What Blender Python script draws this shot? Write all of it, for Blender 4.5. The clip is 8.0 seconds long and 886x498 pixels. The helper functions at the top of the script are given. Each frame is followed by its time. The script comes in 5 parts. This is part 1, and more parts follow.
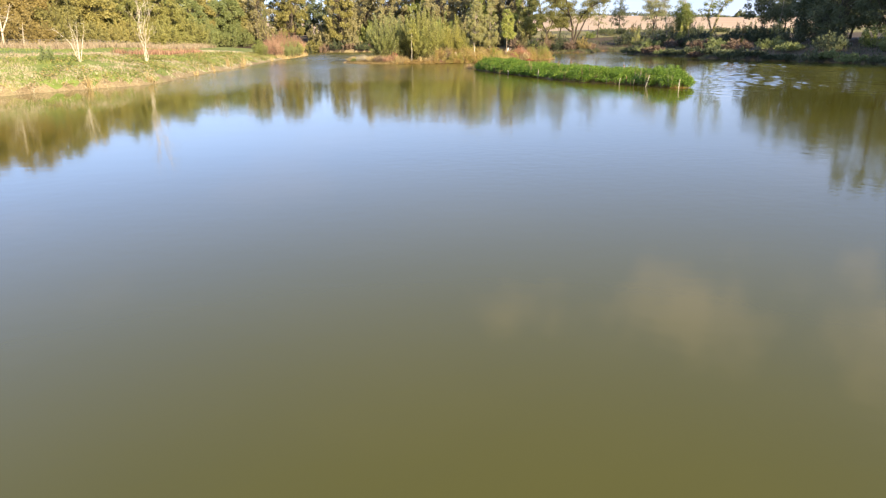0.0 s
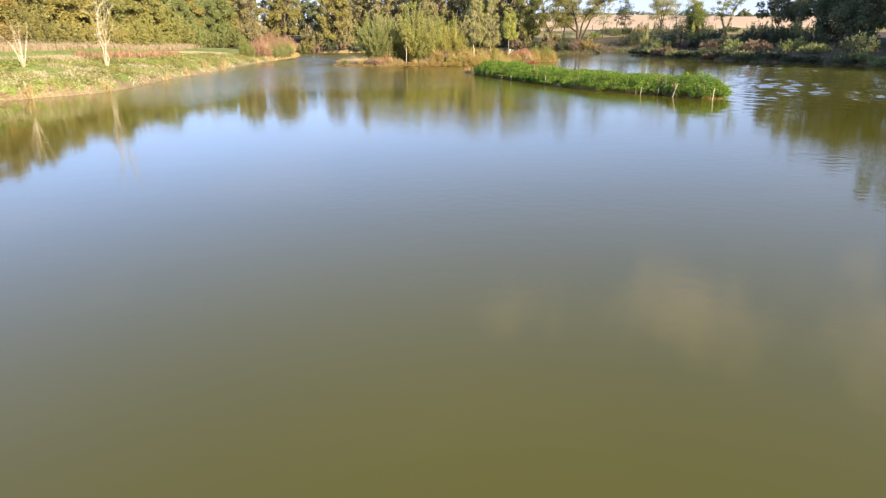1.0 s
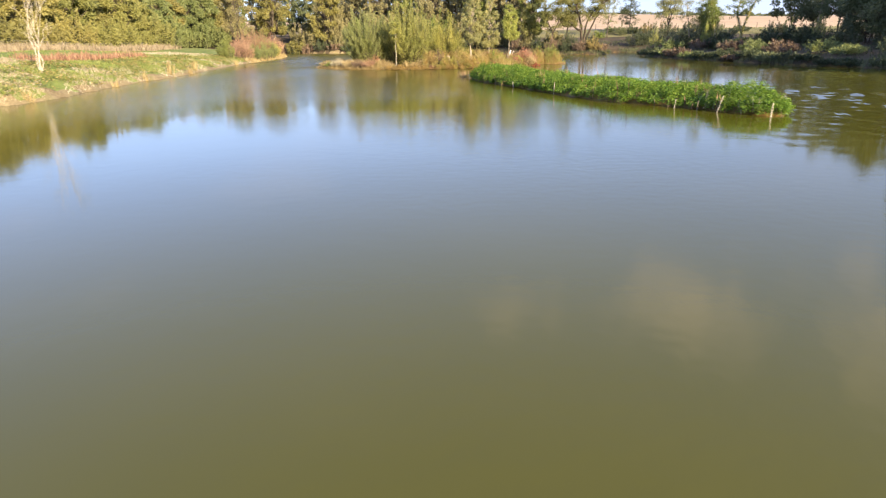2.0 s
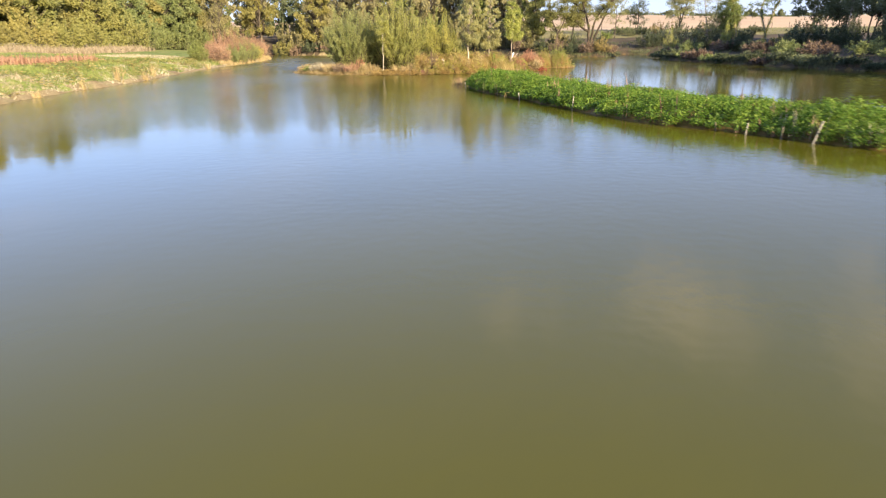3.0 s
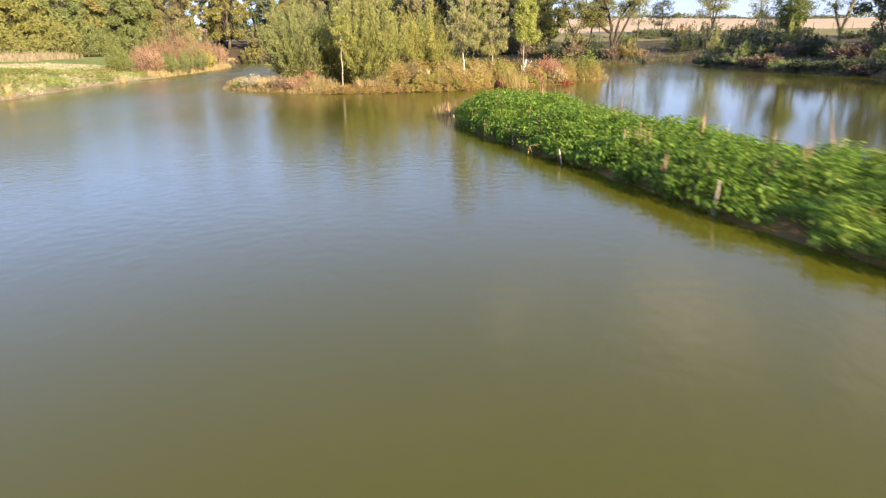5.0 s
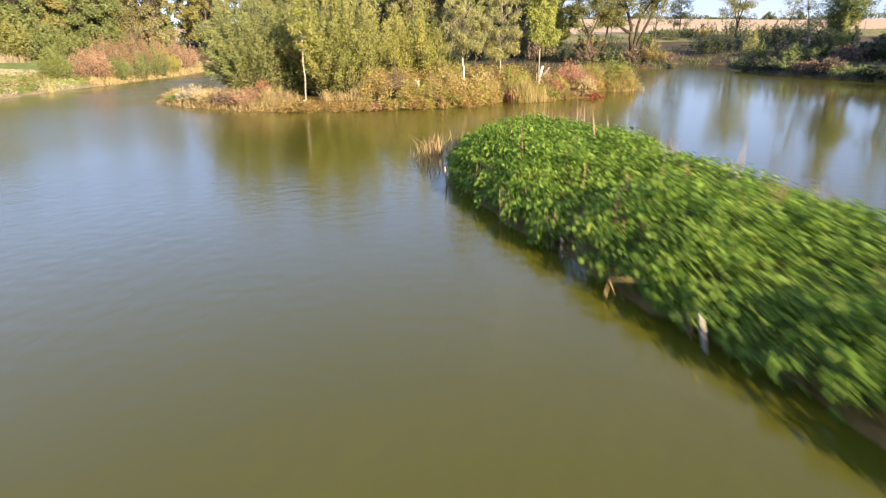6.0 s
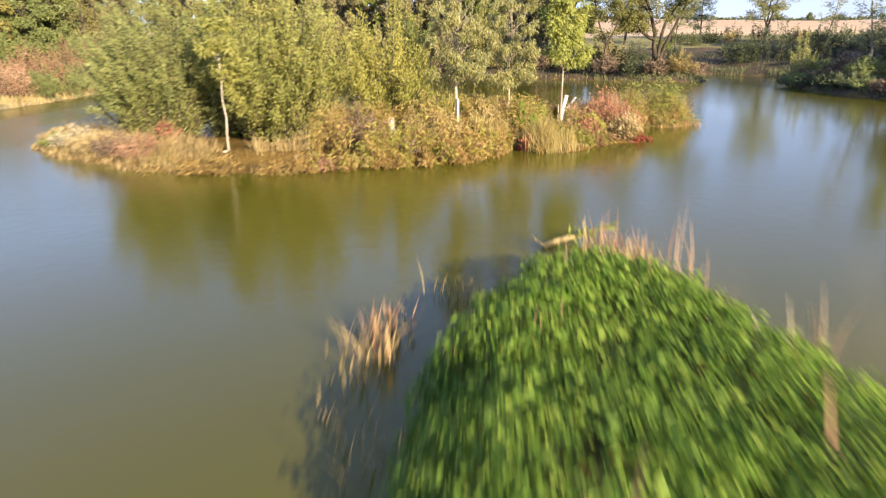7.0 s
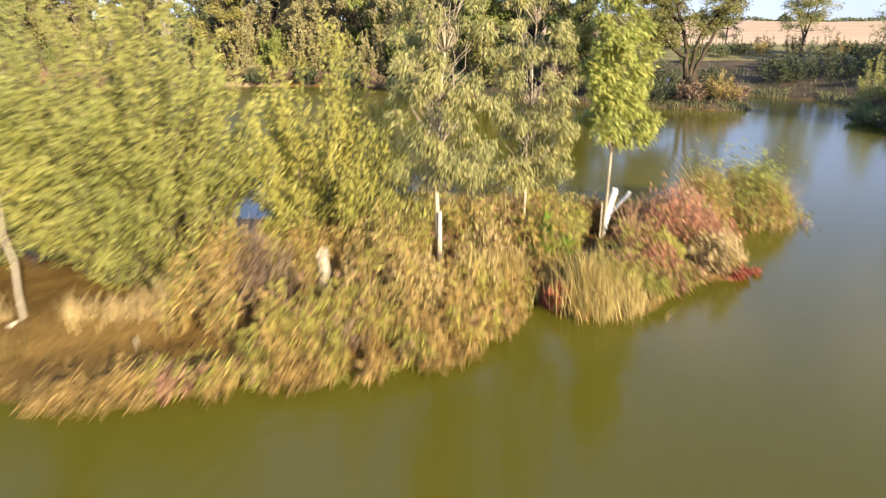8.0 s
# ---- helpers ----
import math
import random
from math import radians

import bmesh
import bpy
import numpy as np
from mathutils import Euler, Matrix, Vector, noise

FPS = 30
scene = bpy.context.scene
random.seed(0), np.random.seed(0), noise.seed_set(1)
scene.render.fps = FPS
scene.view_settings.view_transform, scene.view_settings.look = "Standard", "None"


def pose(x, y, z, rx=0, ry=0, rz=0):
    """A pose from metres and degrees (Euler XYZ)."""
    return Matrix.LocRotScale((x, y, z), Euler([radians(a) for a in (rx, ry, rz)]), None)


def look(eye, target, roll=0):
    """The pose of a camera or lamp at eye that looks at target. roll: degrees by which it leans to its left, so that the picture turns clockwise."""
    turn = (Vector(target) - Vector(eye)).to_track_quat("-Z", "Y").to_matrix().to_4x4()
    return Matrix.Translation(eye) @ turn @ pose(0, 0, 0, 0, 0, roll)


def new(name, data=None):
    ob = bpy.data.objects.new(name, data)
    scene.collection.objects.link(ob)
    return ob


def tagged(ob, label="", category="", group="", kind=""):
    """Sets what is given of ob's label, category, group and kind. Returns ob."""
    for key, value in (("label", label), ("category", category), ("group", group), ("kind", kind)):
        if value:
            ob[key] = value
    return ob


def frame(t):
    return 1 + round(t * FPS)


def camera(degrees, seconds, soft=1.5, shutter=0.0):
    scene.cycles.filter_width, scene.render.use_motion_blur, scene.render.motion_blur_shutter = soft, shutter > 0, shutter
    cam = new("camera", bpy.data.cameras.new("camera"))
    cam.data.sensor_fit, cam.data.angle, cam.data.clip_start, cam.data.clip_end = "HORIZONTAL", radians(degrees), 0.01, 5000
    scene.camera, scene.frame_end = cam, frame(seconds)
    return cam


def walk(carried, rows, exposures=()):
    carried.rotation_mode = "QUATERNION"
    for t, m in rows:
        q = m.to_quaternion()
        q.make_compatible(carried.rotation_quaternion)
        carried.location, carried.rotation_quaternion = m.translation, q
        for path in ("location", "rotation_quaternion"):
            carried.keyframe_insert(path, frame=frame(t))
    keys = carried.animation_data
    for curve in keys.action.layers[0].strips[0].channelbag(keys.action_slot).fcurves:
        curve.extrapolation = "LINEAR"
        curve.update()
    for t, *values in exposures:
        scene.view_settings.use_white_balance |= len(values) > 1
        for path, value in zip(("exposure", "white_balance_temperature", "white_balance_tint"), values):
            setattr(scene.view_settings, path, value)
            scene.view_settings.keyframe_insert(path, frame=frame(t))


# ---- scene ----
cam = camera(70.0, 8.0, soft=1.2, shutter=0.58)
PATH = [
    (0, (1.294, 0.745, 3.089), (1.223, 2.64, 2.452), -0.7),
    (0.5, (1.349, 3.507, 3.152), (1.279, 5.401, 2.514), -0.7),
    (1, (1.478, 6.689, 3.225), (1.406, 8.583, 2.586), -0.7),
    (1.5, (1.641, 10.119, 3.229), (1.571, 12.013, 2.589), -0.7),
    (3, (2.054, 22.268, 3.175), (1.986, 24.162, 2.538), -0.7),
    (3.5, (2.249, 26.641, 3.087), (2.179, 28.537, 2.453), -0.7),
    (4, (2.365, 31.063, 3.05), (2.294, 32.959, 2.418), -0.8),
    (4.5, (2.521, 35.557, 2.967), (2.449, 37.455, 2.339), -0.9),
    (6, (2.583, 50.226, 2.922), (2.507, 52.126, 2.302), -0.9),
    (6.5, (2.675, 55.394, 3.214), (2.598, 57.294, 2.594), -0.9),
    (7, (2.793, 60.62, 3.735), (2.716, 62.519, 3.113), -0.8),
    (7.5, (2.904, 65.841, 4.386), (2.825, 67.741, 3.768), -0.9),
    (8, (3.037, 71.21, 5.314), (2.962, 73.105, 4.68), -0.3),
]
walk(cam, [(t, look(eye, target, roll)) for t, eye, target, roll in PATH], exposures=[(0, 1.1, 6500, 16), (8, 1.1, 6500, 16)])

# ---- light: a low autumn sun from the right and a little behind, clear sky with thin cloud ----
SUN_AZ, SUN_EL = radians(144), radians(18.5)
SUN_WAY = Vector((math.sin(SUN_AZ) * math.cos(SUN_EL), math.cos(SUN_AZ) * math.cos(SUN_EL), math.sin(SUN_EL)))
sun = new("sun", bpy.data.lights.new("sun", "SUN"))
sun.data.energy, sun.data.angle, sun.data.color = 8.5, radians(0.6), (1.0, 0.86, 0.58)
sun.matrix_world = look(SUN_WAY * 100, (0, 0, 0))

world = bpy.data.worlds.new("sky")
scene.world = world
world.use_nodes = True
wn, wl = world.node_tree.nodes, world.node_tree.links
wn.clear()
w_out, w_bg = wn.new("ShaderNodeOutputWorld"), wn.new("ShaderNodeBackground")
w_sky = wn.new("ShaderNodeTexSky")
w_sky.sky_type, w_sky.sun_disc = "NISHITA", False
w_sky.sun_elevation, w_sky.sun_rotation = SUN_EL, SUN_AZ
w_sky.air_density, w_sky.dust_density, w_sky.ozone_density = 0.65, 0.0, 2.5
w_co = wn.new("ShaderNodeTexCoord")
w_map = wn.new("ShaderNodeMapping")
w_map.inputs["Scale"].default_value = (2.2, 2.2, 6.0)
w_noise = wn.new("ShaderNodeTexNoise")
w_noise.inputs["Scale"].default_value, w_noise.inputs["Detail"].default_value = 1.7, 6
w_ramp = wn.new("ShaderNodeValToRGB")
w_ramp.color_ramp.elements[0].position, w_ramp.color_ramp.elements[0].color = 0.55, (0, 0, 0, 1)
w_ramp.color_ramp.elements[1].position, w_ramp.color_ramp.elements[1].color = 0.85, (0.15, 0.15, 0.15, 1)
# one soft cumulus low over the far field
CLOUD = Vector((math.cos(radians(23.0)) * math.sin(radians(23.6)), math.cos(radians(23.0)) * math.cos(radians(23.6)), math.sin(radians(23.0))))
w_sub = wn.new("ShaderNodeVectorMath")
w_sub.operation, w_sub.inputs[1].default_value = "SUBTRACT", CLOUD
w_sc = wn.new("ShaderNodeVectorMath")
w_sc.operation, w_sc.inputs[1].default_value = "MULTIPLY", (2.9, 2.9, 12.5)
w_len = wn.new("ShaderNodeVectorMath")
w_len.operation = "LENGTH"
w_n2 = wn.new("ShaderNodeTexNoise")
w_n2.inputs["Scale"].default_value, w_n2.inputs["Detail"].default_value = 8.0, 5
w_add = wn.new("ShaderNodeMath")
w_add.operation, w_add.inputs[2].default_value = "MULTIPLY_ADD", 0.0
w_r2 = wn.new("ShaderNodeMapRange")
w_r2.inputs["From Min"].default_value, w_r2.inputs["From Max"].default_value = 2.7, 1.75
w_r2.inputs["To Min"].default_value, w_r2.inputs["To Max"].default_value = 0.0, 0.6
w_max = wn.new("ShaderNodeMath")
w_max.operation = "MAXIMUM"
w_mix = wn.new("ShaderNodeMix")
w_mix.data_type = "RGBA"
w_mix.inputs[7].default_value = (5.6, 4.9, 4.7, 1)
wl.new(w_co.outputs["Generated"], w_map.inputs["Vector"])
wl.new(w_map.outputs["Vector"], w_noise.inputs["Vector"])
wl.new(w_noise.outputs["Fac"], w_ramp.inputs["Fac"])
wl.new(w_co.outputs["Generated"], w_sub.inputs[0])
wl.new(w_sub.outputs[0], w_sc.inputs[0])
wl.new(w_sc.outputs[0], w_len.inputs[0])
wl.new(w_co.outputs["Generated"], w_n2.inputs["Vector"])
w_add.inputs[1].default_value = 3.4
wl.new(w_n2.outputs["Fac"], w_add.inputs[0])
wl.new(w_len.outputs["Value"], w_add.inputs[2])
wl.new(w_add.outputs[0], w_r2.inputs["Value"])
wl.new(w_r2.outputs["Result"], w_max.inputs[0])
wl.new(w_ramp.outputs["Color"], w_max.inputs[1])
wl.new(w_max.outputs[0], w_mix.inputs[0])
w_tone = wn.new("ShaderNodeMix")
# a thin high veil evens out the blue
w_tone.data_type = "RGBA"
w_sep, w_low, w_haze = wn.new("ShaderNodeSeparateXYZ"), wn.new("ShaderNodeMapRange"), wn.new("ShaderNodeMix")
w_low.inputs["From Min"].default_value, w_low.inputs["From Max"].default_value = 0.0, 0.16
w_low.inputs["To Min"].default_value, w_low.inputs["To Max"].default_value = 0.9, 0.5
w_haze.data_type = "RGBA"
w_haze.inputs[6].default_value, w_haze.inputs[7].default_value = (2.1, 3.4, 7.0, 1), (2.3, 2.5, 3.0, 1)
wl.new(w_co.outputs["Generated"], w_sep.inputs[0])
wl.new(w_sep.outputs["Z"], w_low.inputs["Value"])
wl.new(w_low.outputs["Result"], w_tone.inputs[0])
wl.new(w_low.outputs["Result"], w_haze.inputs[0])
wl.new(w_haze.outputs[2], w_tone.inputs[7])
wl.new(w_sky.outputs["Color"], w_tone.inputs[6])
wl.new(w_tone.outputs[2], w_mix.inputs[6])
# added gain: whole sky brightened to the left, dimmed to the right
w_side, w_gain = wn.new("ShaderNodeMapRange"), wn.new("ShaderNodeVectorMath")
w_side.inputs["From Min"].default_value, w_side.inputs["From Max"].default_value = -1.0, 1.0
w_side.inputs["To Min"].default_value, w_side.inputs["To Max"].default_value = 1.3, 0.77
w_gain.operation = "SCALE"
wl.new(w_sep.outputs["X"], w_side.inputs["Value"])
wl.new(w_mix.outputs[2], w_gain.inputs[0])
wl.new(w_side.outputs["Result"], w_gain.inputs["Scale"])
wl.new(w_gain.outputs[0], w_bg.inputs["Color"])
w_bg.inputs["Strength"].default_value = 0.15
wl.new(w_bg.outputs["Background"], w_out.inputs["Surface"])


# ---- materials ----
def material(name):
    m = bpy.data.materials.new(name)
    m.use_nodes = True
    return m, m.node_tree.nodes, m.node_tree.links, m.node_tree.nodes["Principled BSDF"]


def ramp(nodes, stops):
    r = nodes.new("ShaderNodeValToRGB")
    while len(r.color_ramp.elements) < len(stops):
        r.color_ramp.elements.new(0.5)
    for e, (p, c) in zip(r.color_ramp.elements, stops):
        e.position, e.color = p, (*c, 1)
    return r


def tex_noise(nodes, links, scale, detail=4, stretch=(1, 1, 1)):
    geo, mp, n = nodes.new("ShaderNodeNewGeometry"), nodes.new("ShaderNodeMapping"), nodes.new("ShaderNodeTexNoise")
    mp.inputs["Scale"].default_value = stretch
    n.inputs["Scale"].default_value, n.inputs["Detail"].default_value = scale, detail
    links.new(geo.outputs["Position"], mp.inputs["Vector"])
    links.new(mp.outputs["Vector"], n.inputs["Vector"])
    return n


def blend(nodes, links, a, b, fac, mode="MIX"):
    x = nodes.new("ShaderNodeMix")
    x.data_type, x.blend_type = "RGBA", mode
    for sock, v in ((x.inputs[0], fac), (x.inputs[6], a), (x.inputs[7], b)):
        if isinstance(v, bpy.types.NodeSocket):
            links.new(v, sock)
        elif isinstance(v, tuple):
            sock.default_value = (*v, 1)
        else:
            sock.default_value = v
    return x.outputs[2]


def leaf_material(name, stops, through_light=0.45, rough=0.55, patch=0.5, grain=0.55):
    """Leaves: a colour of its own for every leaf, drifting from bough to bough, letting some light through."""
    m, nd, ln, bsdf = material(name)
    geo = nd.new("ShaderNodeNewGeometry")
    big = tex_noise(nd, ln, grain, 3)
    mixv = nd.new("ShaderNodeMix")
    mixv.inputs[0].default_value = patch
    obj = nd.new("ShaderNodeObjectInfo")
    shift = nd.new("ShaderNodeMath")
    shift.operation, shift.inputs[1].default_value, shift.inputs[2].default_value = "MULTIPLY_ADD", 0.24, -0.12
    add = nd.new("ShaderNodeMath")
    add.operation = "ADD"
    r = ramp(nd, stops)
    ln.new(geo.outputs["Random Per Island"], mixv.inputs[2])
    ln.new(big.outputs["Fac"], mixv.inputs[3])
    ln.new(obj.outputs["Random"], shift.inputs[0])
    ln.new(mixv.outputs[0], add.inputs[0])
    ln.new(shift.outputs[0], add.inputs[1])
    ln.new(add.outputs[0], r.inputs["Fac"])
    ln.new(r.outputs["Color"], bsdf.inputs["Base Color"])
    bsdf.inputs["Roughness"].default_value = rough
    bsdf.inputs["Specular IOR Level"].default_value = 0.35
    tr, mx, out = nd.new("ShaderNodeBsdfTranslucent"), nd.new("ShaderNodeMixShader"), nd["Material Output"]
    ln.new(r.outputs["Color"], tr.inputs["Color"])
    mx.inputs[0].default_value = through_light
    ln.new(bsdf.outputs[0], mx.inputs[1])
    ln.new(tr.outputs[0], mx.inputs[2])
    ln.new(mx.outputs[0], out.inputs["Surface"])
    return m


def rough_material(name, stops, scale, detail=6, rough=0.9, bump=0.3, stretch=(1, 1, 1), fine=None):
    m, nd, ln, bsdf = material(name)
    n = tex_noise(nd, ln, scale, detail, stretch)
    r = ramp(nd, stops)
    ln.new(n.outputs["Fac"], r.inputs["Fac"])
    col = r.outputs["Color"]
    n2 = tex_noise(nd, ln, scale * 9, 4, stretch)
    if fine:
        r2 = ramp(nd, [(0.3, (fine, fine, fine)), (0.7, (1, 1, 1))])
        ln.new(n2.outputs["Fac"], r2.inputs["Fac"])
        col = blend(nd, ln, col, r2.outputs["Color"], 1.0, "MULTIPLY")
    ln.new(col, bsdf.inputs["Base Color"])
    b = nd.new("ShaderNodeBump")
    b.inputs["Strength"].default_value, b.inputs["Distance"].default_value = bump, 0.03
    ln.new(n2.outputs["Fac"], b.inputs["Height"])
    ln.new(b.outputs["Normal"], bsdf.inputs["Normal"])
    bsdf.inputs["Roughness"].default_value = rough
    bsdf.inputs["Specular IOR Level"].default_value = 0.2
    return m


def water_material():
    """Still, silty pond water: olive body, calm glassy stretches and wind-rippled patches."""
    m, nd, ln, bsdf = material("pond_water")
    silt = tex_noise(nd, ln, 0.12, 3)
    r = ramp(nd, [(0.3, (0.061, 0.057, 0.0045)), (0.7, (0.071, 0.065, 0.0065))])
    ln.new(silt.outputs["Fac"], r.inputs["Fac"])
    ln.new(r.outputs["Color"], bsdf.inputs["Base Color"])
    bsdf.inputs["IOR"].default_value = 1.333
    ripple = tex_noise(nd, ln, 3.6, 5, (0.8, 1.25, 1))
    swell = tex_noise(nd, ln, 0.7, 2, (1, 1.4, 1))
    wind = tex_noise(nd, ln, 0.035, 2, (1.0, 1.3, 1))
    patch = nd.new("ShaderNodeMapRange")
    patch.inputs["From Min"].default_value, patch.inputs["From Max"].default_value = 0.47, 0.62
    patch.inputs["To Min"].default_value, patch.inputs["To Max"].default_value = 0.012, 0.06
    ln.new(wind.outputs["Fac"], patch.inputs["Value"])
    gust = patch.outputs["Result"]
    # cat's-paws: a strong one under the right-hand wood, a weaker one off the meadow
    for cx, cy, rx, ry, strong in ((37, 56, 22, 30, 0.1), (-17, 62, 10, 30, 0.15), (-5, 57, 24, 14, 0.11), (1, 76, 15, 9, 0.1), (8, 46, 9, 17, 0.08)):
        geo, sub, mul, leng, rng_, top = nd.new("ShaderNodeNewGeometry"), nd.new("ShaderNodeVectorMath"), nd.new("ShaderNodeVectorMath"), nd.new("ShaderNodeVectorMath"), nd.new("ShaderNodeMapRange"), nd.new("ShaderNodeMath")
        sub.operation, sub.inputs[1].default_value = "SUBTRACT", (cx, cy, 0)
        mul.operation, mul.inputs[1].default_value = "MULTIPLY", (1 / rx, 1 / ry, 0)
        leng.operation, top.operation = "LENGTH", "MAXIMUM"
        rng_.inputs["From Min"].default_value, rng_.inputs["From Max"].default_value = 1.0, 0.45
        rng_.inputs["To Min"].default_value, rng_.inputs["To Max"].default_value = 0.0, strong
        ln.new(geo.outputs["Position"], sub.inputs[0])
        ln.new(sub.outputs[0], mul.inputs[0])
        ln.new(mul.outputs[0], leng.inputs[0])
        ln.new(leng.outputs["Value"], rng_.inputs["Value"])
        ln.new(gust, top.inputs[0])
        ln.new(rng_.outputs["Result"], top.inputs[1])
        gust = top.outputs[0]
    # ripples too fine to see singly only blur the mirror
    blur, drift = None, tex_noise(nd, ln, 0.09, 3, (1.5, 0.6, 1))
    for cx, cy, rx, ry, strong in ((-12, 78, 26, 38, 0.19), (4, 92, 34, 34, 0.15), (-16, 122, 26, 56, 0.34), (22, 108, 24, 42, 0.14)):
        geo, sub, mul, leng, rng_, top = nd.new("ShaderNodeNewGeometry"), nd.new("ShaderNodeVectorMath"), nd.new("ShaderNodeVectorMath"), nd.new("ShaderNodeVectorMath"), nd.new("ShaderNodeMapRange"), nd.new("ShaderNodeMath")
        sub.operation, sub.inputs[1].default_value = "SUBTRACT", (cx, cy, 0)
        mul.operation, mul.inputs[1].default_value = "MULTIPLY", (1 / rx, 1 / ry, 0)
        leng.operation, top.operation = "LENGTH", "MAXIMUM"
        fray = nd.new("ShaderNodeMath")
        fray.operation, fray.inputs[1].default_value = "MULTIPLY_ADD", 1.1
        rng_.inputs["From Min"].default_value, rng_.inputs["From Max"].default_value = 1.5, 0.7
        rng_.inputs["To Min"].default_value, rng_.inputs["To Max"].default_value = 0.05, strong
        ln.new(geo.outputs["Position"], sub.inputs[0])
        ln.new(sub.outputs[0], mul.inputs[0])
        ln.new(mul.outputs[0], leng.inputs[0])
        ln.new(drift.outputs["Fac"], fray.inputs[0])
        ln.new(leng.outputs["Value"], fray.inputs[2])
        ln.new(fray.outputs[0], rng_.inputs["Value"])
        if blur is None:
            top.inputs[0].default_value = 0.05
        else:
            ln.new(blur, top.inputs[0])
        ln.new(rng_.outputs["Result"], top.inputs[1])
        blur = top.outputs[0]
    ln.new(blur, bsdf.inputs["Roughness"])
    b1, b2 = nd.new("ShaderNodeBump"), nd.new("ShaderNodeBump")
    b1.inputs["Strength"].default_value, b1.inputs["Distance"].default_value = 0.03, 0.06
    b2.inputs["Distance"].default_value = 0.12
    ln.new(swell.outputs["Fac"], b1.inputs["Height"])
    ln.new(ripple.outputs["Fac"], b2.inputs["Height"])
    ln.new(gust, b2.inputs["Strength"])
    ln.new(b1.outputs["Normal"], b2.inputs["Normal"])
    ln.new(b2.outputs["Normal"], bsdf.inputs["Normal"])
    return m


LAWN = rough_material("lawn", [(0.30, (0.34, 0.27, 0.12)), (0.42, (0.20, 0.22, 0.06)), (0.6, (0.15, 0.195, 0.042)), (0.75, (0.24, 0.235, 0.08))], 0.22, 8, fine=0.55)
BANK = rough_material("bank_soil", [(0.3, (0.20, 0.145, 0.075)), (0.55, (0.28, 0.215, 0.115)), (0.75, (0.20, 0.185, 0.07))], 0.8, 8, fine=0.5)
STUBBLE = rough_material("stubble_field", [(0.3, (0.40, 0.275, 0.165)), (0.7, (0.50, 0.36, 0.23))], 0.03, 8, stretch=(0.4, 2.5, 1), fine=0.75)
VERGE = rough_material("field_verge", [(0.3, (0.13, 0.12, 0.05)), (0.7, (0.27, 0.23, 0.10))], 0.3, 6, fine=0.5)
FLOOR = rough_material("woodland_floor", [(0.3, (0.05, 0.040, 0.022)), (0.7, (0.11, 0.078, 0.046))], 0.6, 8, fine=0.5)
MUD = rough_material("pond_mud", [(0.3, (0.10, 0.058, 0.014)), (0.7, (0.18, 0.112, 0.032))], 1.2, 8, rough=0.6, fine=0.5)
OAK_BARK = rough_material("oak_bark", [(0.3, (0.035, 0.027, 0.019)), (0.7, (0.10, 0.078, 0.055))], 3.0, 8, bump=0.8, stretch=(1, 1, 0.25), fine=0.5)
BARK = rough_material("bark", [(0.3, (0.055, 0.042, 0.03)), (0.7, (0.16, 0.13, 0.095))], 3.0, 8, bump=0.8, stretch=(1, 1, 0.25), fine=0.5)
BIRCH_BARK = rough_material("white_bark", [(0.3, (0.34, 0.28, 0.2)), (0.6, (0.60, 0.53, 0.42))], 4.0, 8, bump=0.5, stretch=(1, 1, 0.4), fine=0.6)
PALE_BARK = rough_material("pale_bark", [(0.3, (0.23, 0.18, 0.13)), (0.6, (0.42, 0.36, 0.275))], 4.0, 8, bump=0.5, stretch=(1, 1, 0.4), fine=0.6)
WEATHERED = rough_material("weathered_wood", [(0.3, (0.30, 0.25, 0.18)), (0.7, (0.55, 0.5, 0.4))], 8.0, 8, bump=0.6, stretch=(1, 1, 0.15), fine=0.6)
OAK_POLE = rough_material("peeled_branch", [(0.3, (0.30, 0.20, 0.075)), (0.7, (0.48, 0.34, 0.14))], 8.0, 8, bump=0.4, stretch=(1, 1, 0.3), fine=0.6)
DARK_POST = rough_material("dark_post_wood", [(0.3, (0.10, 0.08, 0.06)), (0.7, (0.22, 0.18, 0.13))], 8.0, 8, bump=0.6, stretch=(1, 1, 0.15), fine=0.6)
WHITE_TUBE = rough_material("white_tree_tube", [(0.3, (0.72, 0.72, 0.68)), (0.7, (0.82, 0.82, 0.8))], 6.0, 4, rough=0.45, bump=0.1)
WIRE = rough_material("fence_wire", [(0.3, (0.25, 0.24, 0.22)), (0.7, (0.36, 0.35, 0.33))], 6.0, 3, rough=0.5, bump=0.1)
WATER = water_material()

GREEN = leaf_material("leaf_green", [(0.15, (0.135, 0.175, 0.050)), (0.5, (0.205, 0.235, 0.062)), (0.85, (0.300, 0.300, 0.085))], 0.5, 0.55, 0.75)
OLIVE = leaf_material("leaf_olive", [(0.15, (0.175, 0.170, 0.055)), (0.5, (0.253, 0.230, 0.074)), (0.85, (0.340, 0.290, 0.097))], 0.5, 0.55, 0.75)
YELLOW = leaf_material("leaf_yellow", [(0.15, (0.221, 0.207, 0.066)), (0.5, (0.304, 0.271, 0.085)), (0.85, (0.396, 0.331, 0.110))], 0.5, 0.55, 0.7)
AMBER = leaf_material("leaf_amber_willow", [(0.15, (0.235, 0.250, 0.060)), (0.5, (0.360, 0.335, 0.080)), (0.85, (0.490, 0.420, 0.110))], 0.5, 0.55, 0.75)
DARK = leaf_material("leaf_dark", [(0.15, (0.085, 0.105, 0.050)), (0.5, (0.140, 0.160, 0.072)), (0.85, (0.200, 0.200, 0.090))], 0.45)
